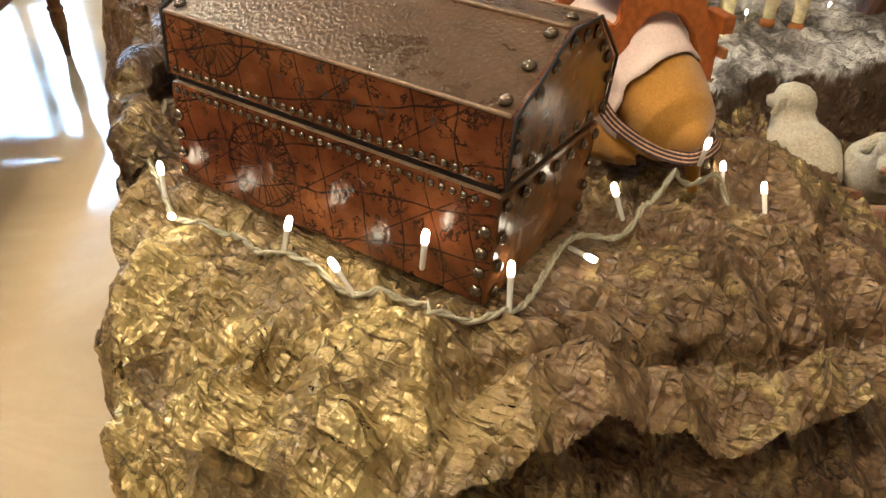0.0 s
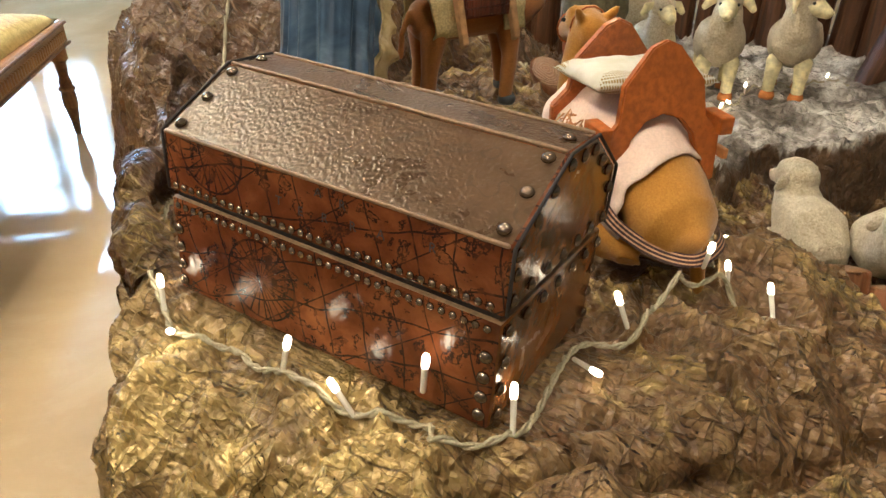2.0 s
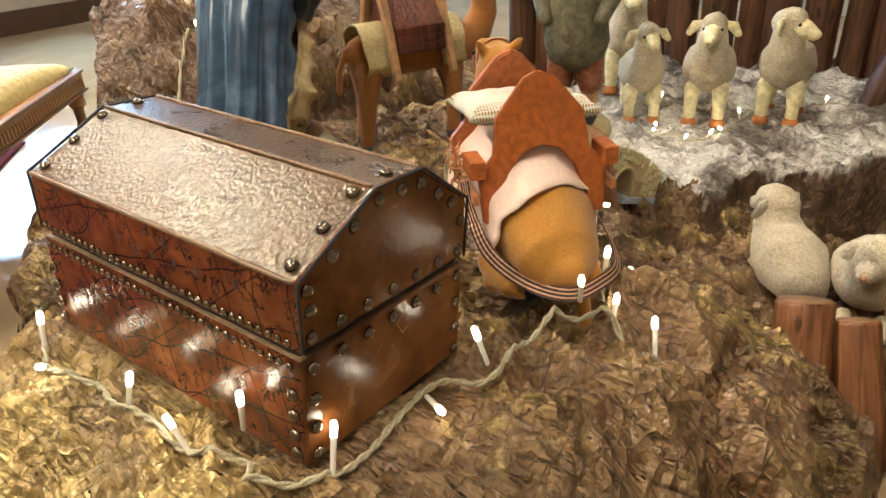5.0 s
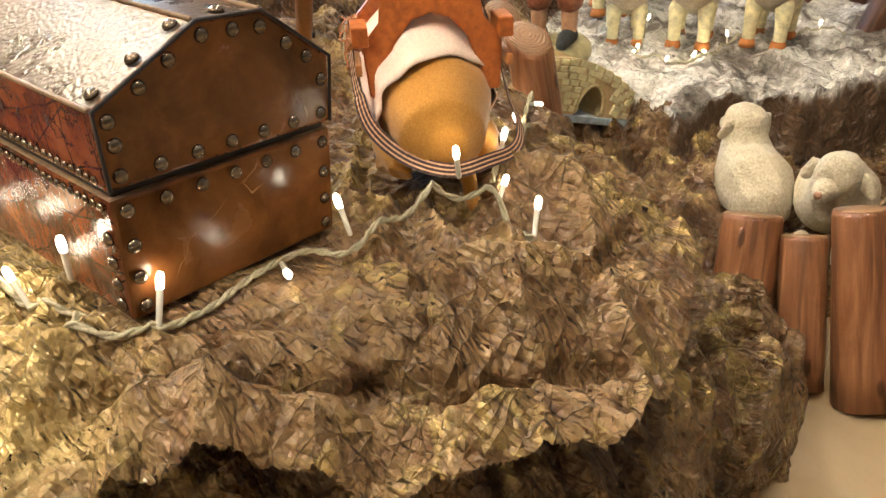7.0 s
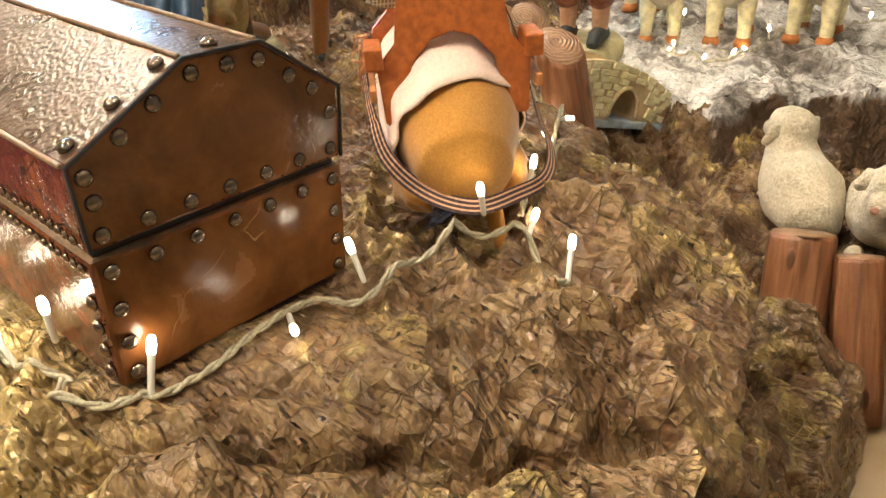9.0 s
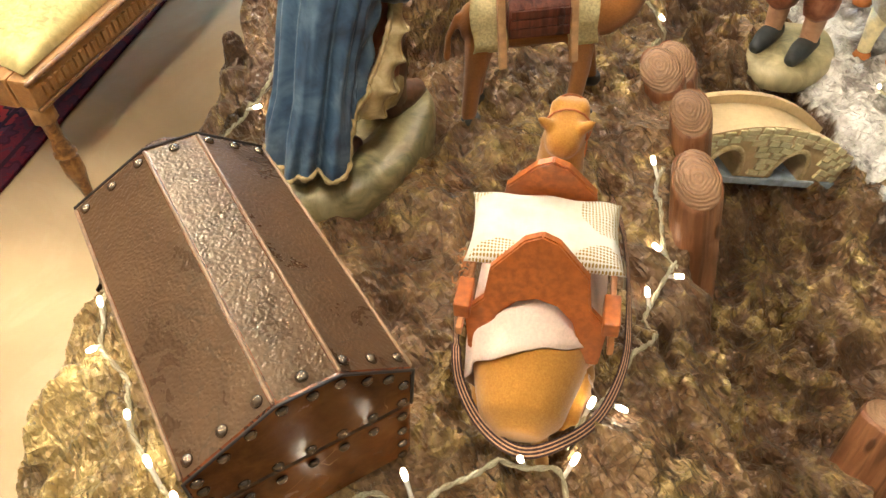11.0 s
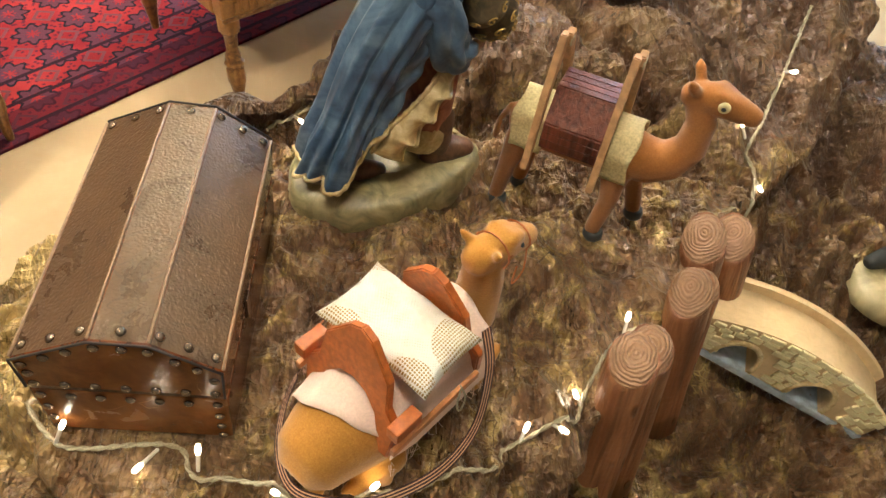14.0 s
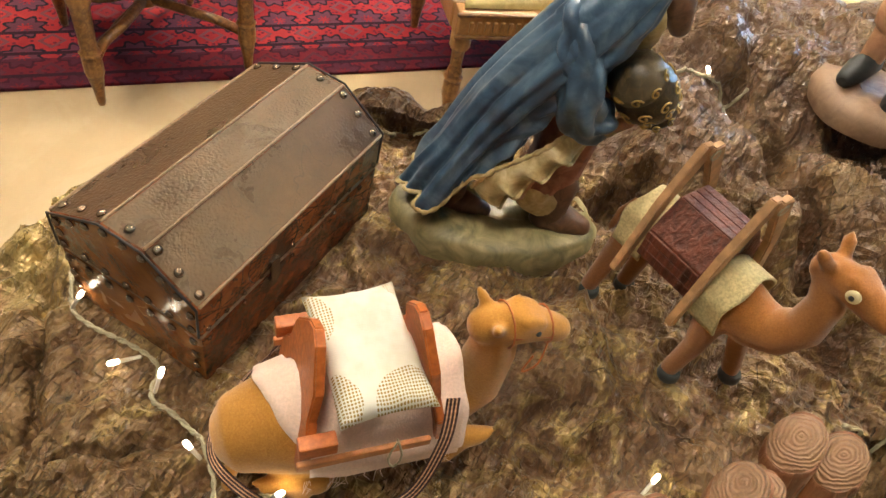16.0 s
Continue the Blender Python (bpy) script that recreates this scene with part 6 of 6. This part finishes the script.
# ---- little stone bridge ----
def bridge():
    o, d = Vector((-0.325, 0.955, -0.167)), Vector((0.155, 0.43, 0)).normalized()
    c = thing("toy_bridge", heading(o.x, o.y, o.z, d.x, d.y) @ pose(0, 0, 0, 0, 17, 0), "small sand-coloured plaster bridge with two arches", "toy bridge")
    ln, wd = 0.455, 0.118
    deck = lambda s: 0.110 - 0.058 * ((s - 0.235) / 0.21) ** 2
    arches = ((0.148, 0.040, 0.064), (0.312, 0.041, 0.068))
    def under(s):
        for c0, hw, ht in arches:
            if abs(s - c0) <= hw:
                return 0.012 + ht * math.sqrt(max(0, 1 - ((s - c0) / hw) ** 2)) * 0.92
        return 0.0
    ss = sorted({i * ln / 90 for i in range(91)} | {c0 + k * hw for c0, hw, _ in arches for k in (-1.0, -0.999, 0.999, 1.0)})
    def wall(y0, y1, rise, name, mat):
        bm = bmesh.new()
        cols = []
        for s in ss:
            lo, hi = under(s), deck(s) + rise
            cols.append([bm.verts.new((s, y, z)) for y, z in ((y0, lo), (y1, lo), (y1, hi), (y0, hi))])
        for a, b in zip(cols, cols[1:]):
            for j in range(4):
                bm.faces.new((a[j], b[j], b[(j + 1) % 4], a[(j + 1) % 4]))
        bm.faces.new(cols[0])
        bm.faces.new(cols[-1][::-1])
        bmesh.ops.recalc_face_normals(bm, faces=bm.faces)
        return part(name, bm, mat, c)
    wall(0.012, wd - 0.012, 0.0, "deck", BRIDGE)
    near = wall(-0.002, 0.012, 0.020, "parapet", BRIDGE)
    wall(wd - 0.012, wd + 0.002, 0.020, "parapet", BRIDGE)
    bm = bmesh.new()
    box(bm, (-0.004, -0.006, -0.014), (ln + 0.002, wd + 0.004, 0.004), bevel=0.003)
    part("water", bm, PALEBLUE, c, "pale blue painted base")
    for c0, hw, ht in arches:
        bm = bmesh.new()
        tube(bm, [(c0 + (hw + 0.004) * math.cos(a), -0.004, 0.010 + (ht * 0.92 + 0.006) * math.sin(a)) for a in (math.pi * j / 16 for j in range(17))], 0.0055, 8, cap=False)
        part("arch_ring", bm, BRIDGE_STONE, c)
    # stones of the near face, row by row
    meshes = []
    rnd = random.Random(3)
    for k in range(5):
        bm = bmesh.new()
        w = 0.0085 + 0.0018 * k
        box(bm, (-w, -0.004, -0.0064), (w, 0.003, 0.0064), bevel=0.0018)
        for v in bm.verts:
            v.co.x += rnd.uniform(-0.0008, 0.0008)
            v.co.z += rnd.uniform(-0.0008, 0.0008)
        me = bpy.data.meshes.new("stone")
        bm.to_mesh(me)
        bm.free()
        me.materials.append(BRIDGE_STONE)
        meshes.append(me)
    for row in range(9):
        s = 0.012 + (row % 2) * 0.010
        while s < ln - 0.01:
            k = rnd.randrange(5)
            z = deck(s) + 0.012 - row * 0.0148
            clear = all(abs(s - c0) > hw + 0.015 or z > 0.010 + (ht * 0.92 + 0.012) * math.sqrt(max(0, 1 - (max(0, abs(s - c0) - 0.008) / (hw + 0.015)) ** 2)) + 0.008 for c0, hw, ht in arches)
            if z > 0.012 and clear:
                ob = new("stone", meshes[k])
                ob.parent = near
                ob.matrix_basis = pose(s + 0.009, -0.003, z, 0, rnd.uniform(-6, 6) + math.degrees(0.23 * (s - ln * 0.42) / ln * 2.5), 0)
            s += 0.0215 + 0.0036 * k


bridge()


# ---- strings of lights ----
def string_lights(points, bulbs, label, lift=0.0045, height=spot):
    c = thing("string_lights", None, label, "string lights", "strings of warm white lights")
    path = smooth_path([(q[0], q[1], q[2] if len(q) > 2 else 0.0) for q in points], 0.005)
    xs_, ys_ = np.array([p.x for p in path]), np.array([p.y for p in path])
    zs = np.array([height(p.x, p.y) for p in path])
    k = np.ones(7) / 7
    lo = np.convolve(np.pad(zs, 3, mode="edge"), k, "valid")
    zs = np.maximum(zs, lo) + lift + np.array([p.z for p in path])
    line = [Vector((a, b, z)) for a, b, z in zip(xs_, ys_, zs)]
    for ph in (0, math.pi):
        bm = bmesh.new()
        pts = []
        for i, p in enumerate(line):
            d = (line[min(i + 1, len(line) - 1)] - line[max(i - 1, 0)]).normalized()
            u = d.cross(Vector((0, 0, 1))).normalized()
            v = u.cross(d)
            a = i * 0.9 + ph
            pts.append(p + (u * math.cos(a) + v * math.sin(a)) * 0.0018)
        tube(bm, pts, 0.0021, 7)
        part("cord", bm, CORD, c, "twisted grey-green cord")
    for bx, by, tx, ty, dz in bulbs:
        base = min(line, key=lambda p: (p.x - bx) ** 2 + (p.y - by) ** 2)
        tip = Vector((tx, ty, height(tx, ty) + dz)) if dz < 0.5 else Vector((tx, ty, dz - 1))
        d = tip - base
        if d.length > 0.05:
            base = tip - d.normalized() * 0.04
            d = tip - base
        dn = d.normalized()
        bm = bmesh.new()
        tube(bm, [base, base + d * 0.72], [0.0026, 0.0030], 10)
        hold = part("holder", bm, PLASTIC, c, "clear plastic lamp holder")
        bm = bmesh.new()
        e = base + d * 0.70
        tube(bm, [e, e + dn * 0.006, e + dn * 0.011], [0.0032, 0.0037, 0.0032], 10)
        part("lamp", bm, BULB_GLOW, hold, "glowing warm white lamp")


string_lights([(-0.60, 0.16), (-0.52, 0.07), (-0.452, 0.004), (-0.388, -0.031), (-0.352, -0.046), (-0.289, -0.03), (-0.255, -0.037), (-0.204, -0.042), (-0.163, -0.04), (-0.123, -0.036), (-0.09, -0.027), (-0.066, -0.018), (-0.046, -0.022), (-0.033, -0.040), (-0.012, -0.027), (0.012, -0.002), (0.026, 0.026), (0.022, 0.083), (0.017, 0.146, 0.002), (0.027, 0.176, 0.006), (0.053, 0.188, 0.008), (0.069, 0.214, 0.012), (0.070, 0.265, 0.024), (0.082, 0.305, 0.028), (0.102, 0.338, 0.026), (0.124, 0.360, 0.020), (0.138, 0.360, 0.008), (0.155, 0.350), (0.174, 0.340), (0.184, 0.325), (0.188, 0.340)],
              [(-0.5, 0.05, -0.505, 0.055, 0.035), (-0.39, -0.031, -0.40, -0.02, 0.03), (-0.36, -0.045, -0.35, -0.055, 0.016), (-0.44, -0.01, -0.46, -0.06, 0.012), (-0.204, -0.042, -0.199, -0.034, 0.036), (-0.123, -0.036, -0.150, -0.036, 0.030), (-0.061, -0.018, -0.055, -0.014, 1.072), (0.020, 0.012, 0.010, 0.030, 1.040), (0.017, 0.146, 0.060, 0.122, 1.004), (0.065, 0.205, 0.042, 0.206, 1.046), (0.100, 0.335, 0.110, 0.312, 1.074), (0.188, 0.338, 0.173, 0.372, 1.012), (0.130, 0.362, 0.122, 0.385, 0.02)],
              "string of glowing warm lamps on twisted cord beside the chest")
string_lights([(0.104, 0.385), (0.078, 0.455), (0.05, 0.535), (0.033, 0.595), (-0.003, 0.612), (-0.029, 0.659), (-0.056, 0.725), (-0.112, 0.752), (-0.184, 0.80), (-0.215, 0.845)],
              [(0.09, 0.42, 0.088, 0.432, 0.02), (0.07, 0.47, 0.10, 0.478, 0.012), (-0.02, 0.64, -0.037, 0.648, 0.02), (-0.04, 0.68, -0.030, 0.70, 0.0), (-0.09, 0.742, -0.105, 0.735, 0.02), (-0.2, 0.82, -0.228, 0.828, 0.03)],
              "string of glowing warm lamps between camel and log stumps")
string_lights([(-0.62, 0.19), (-0.66, 0.24), (-0.70, 0.30), (-0.74, 0.36), (-0.80, 0.44), (-0.86, 0.55), (-0.91, 0.63), (-0.98, 0.70)],
              [(-0.65, 0.24, -0.64, 0.255, 0.02), (-0.70, 0.31, -0.69, 0.325, 0.02), (-0.82, 0.48, -0.80, 0.49, 0.02), (-0.91, 0.63, -0.90, 0.62, 0.022), (-0.95, 0.68, -0.93, 0.69, 0.022)],
              "string of glowing warm lamps climbing the paper mound")
string_lights([(-0.95, 1.32), (-0.80, 1.24), (-0.70, 1.185), (-0.62, 1.135), (-0.56, 1.14), (-0.50, 1.12), (-0.47, 1.05)],
              [(-0.80, 1.24, -0.78, 1.25, 0.02), (-0.70, 1.185, -0.69, 1.16, 0.016), (-0.63, 1.14, -0.65, 1.11, 0.016), (-0.56, 1.14, -0.55, 1.155, 0.02), (-0.49, 1.1, -0.47, 1.09, 0.02)],
              "string of glowing warm lamps behind the standing camel")
string_lights([(-0.36, 1.86), (-0.30, 1.70), (-0.28, 1.60), (-0.22, 1.60), (-0.16, 1.62), (-0.10, 1.69), (-0.09, 1.82), (0.06, 1.92), (0.16, 1.95)],
              [(-0.34, 1.80, -0.33, 1.80, 0.05), (-0.295, 1.66, -0.29, 1.65, 0.02), (-0.28, 1.60, -0.27, 1.58, 0.02), (-0.19, 1.61, -0.185, 1.60, 0.02), (-0.14, 1.64, -0.13, 1.645, 0.02), (-0.11, 1.68, -0.12, 1.69, 0.02), (-0.09, 1.80, -0.10, 1.79, 0.04), (0.1, 1.93, 0.1, 1.92, 0.03)],
              "string of glowing warm lamps on the silver rock", height=rock_spot)


# ---- gilded furniture ----
def turned_leg(bm, x, y, h, r=0.022):
    prof = [(0.010, 0.0), (0.012, 0.012), (0.015, 0.05), (0.022, 0.095), (0.026, 0.105), (0.026, 0.150), (0.020, 0.156), (0.029, 0.163), (0.029, 0.170), (0.021, 0.178), (0.023, 0.19), (r, 0.21), (r * 1.15, h - 0.06), (0.030, h - 0.05), (0.030, h)]
    lathe(bm, prof, 20, pose(x, y, 0), 0, 0.10, 10)


def gilded_chair():
    c = thing("gilded_chair", heading(-0.886, -0.72, FLOOR + 0.012, -0.394, 0.19), "gilded carved chair with a crossed stretcher on the rug", "chair")
    w, d = 0.218, 0.21
    m = ((-w, 0.0), (w, 0.0), (-w + 0.02, 2 * d), (w - 0.02, 2 * d))
    for x, y in m:
        bm = bmesh.new()
        turned_leg(bm, x, y, 0.36)
        part("leg", bm, GILT, c)
    for s in (-1, 1):
        for y0, y1 in ((0.0, d), (2 * d, d)):
            bm = bmesh.new()
            tube(bm, smooth_path([(s * w, y0, 0.128), (s * w * 0.75, y0 + (y1 - y0) * 0.35, 0.142), (s * w * 0.45, y0 + (y1 - y0) * 0.5, 0.165), (0, y1, 0.172)], 0.012), 0.013, 10, flat=1.2)
            tube(bm, smooth_path([(s * w * 0.9, y0 + (y1 - y0) * 0.12, 0.13), (s * w * 0.55, y0 + (y1 - y0) * 0.62, 0.142), (s * w * 0.2, y0 + (y1 - y0) * 0.85, 0.165)], 0.012), 0.009, 8)
            part("stretcher", bm, GILT, c)
    bm = bmesh.new()
    lathe(bm, [(0.03, 0.155), (0.034, 0.17), (0.02, 0.185), (0.024, 0.20), (0.012, 0.215), (0.004, 0.225)], 16, pose(0, d, 0))
    part("finial", bm, GILT, c)
    bm = bmesh.new()
    for lo, hi in (((-w - 0.02, -0.025, 0.36), (w + 0.02, 0.02, 0.43)), ((-w, 2 * d - 0.02, 0.36), (w, 2 * d + 0.02, 0.43)), ((-w - 0.02, 0.021, 0.36), (-w + 0.02, 2 * d - 0.021, 0.43)), ((w - 0.02, 0.021, 0.36), (w + 0.02, 2 * d - 0.021, 0.43))):
        box(bm, lo, hi, bevel=0.006)
    part("seat_frame", bm, GILT, c)
    bm = bmesh.new()
    pillow(bm, 2 * w + 0.02, 2 * d + 0.02, 0.12)
    bmesh.ops.translate(bm, verts=bm.verts, vec=(0, d, 0.43))
    part("seat", bm, SEAT_GOLD, c)


gilded_chair()


def settee():
    a, b = Vector((-1.29, -0.034, 0)), Vector((-2.195, 0.972, 0))
    ln = (b - a).length
    c = thing("settee", heading(a.x, a.y, FLOOR, (b - a).x, (b - a).y), "gilded carved settee with ribbed yellow gold upholstery", "settee")
    dep = 0.52
    for x in (0, ln):
        for y in (0, dep):
            bm = bmesh.new()
            turned_leg(bm, x, y, 0.32, 0.017)
            part("leg", bm, GILT, c)
    bm = bmesh.new()
    for lo, hi in (((-0.03, -0.035, 0.315), (ln + 0.03, 0.02, 0.395)), ((-0.03, dep - 0.02, 0.315), (ln + 0.03, dep + 0.03, 0.395)), ((-0.032, 0.021, 0.315), (0.02, dep - 0.021, 0.395)), ((ln - 0.02, 0.021, 0.315), (ln + 0.032, dep - 0.021, 0.395))):
        box(bm, lo, hi, bevel=0.008)
    rail = part("rail", bm, GILT, c, "gilded carved seat rail")
    me = None
    n = 60
    for i in range(n):
        bm = bmesh.new()
        if me is None:
            box(bm, (-0.006, -0.006, -0.016), (0.006, 0.004, 0.016), bevel=0.002)
            me = bpy.data.meshes.new("carved_bead")
            bm.to_mesh(me)
            me.materials.append(GILT)
        bm.free()
        o = new("carved_bead", me)
        o.parent = rail
        o.location = (0.01 + i * (ln - 0.02) / (n - 1), -0.037, 0.352)
    for z in (0.322, 0.388):
        bm = bmesh.new()
        tube(bm, [(-0.03, -0.038, z), (ln + 0.03, -0.038, z)], 0.006, 8)
        part("moulding", bm, GILT, rail)
    bm = bmesh.new()
    pillow(bm, ln + 0.03, dep + 0.05, 0.14, 30)
    bmesh.ops.translate(bm, verts=bm.verts, vec=(ln / 2, dep / 2, 0.402))
    part("seat", bm, SEAT_GOLD, c, "ribbed yellow gold seat")
    bm = bmesh.new()
    box(bm, (-0.03, dep - 0.02, 0.396), (ln + 0.03, dep + 0.04, 0.95), bevel=0.02)
    part("backrest", bm, SEAT_GOLD, c)


settee()
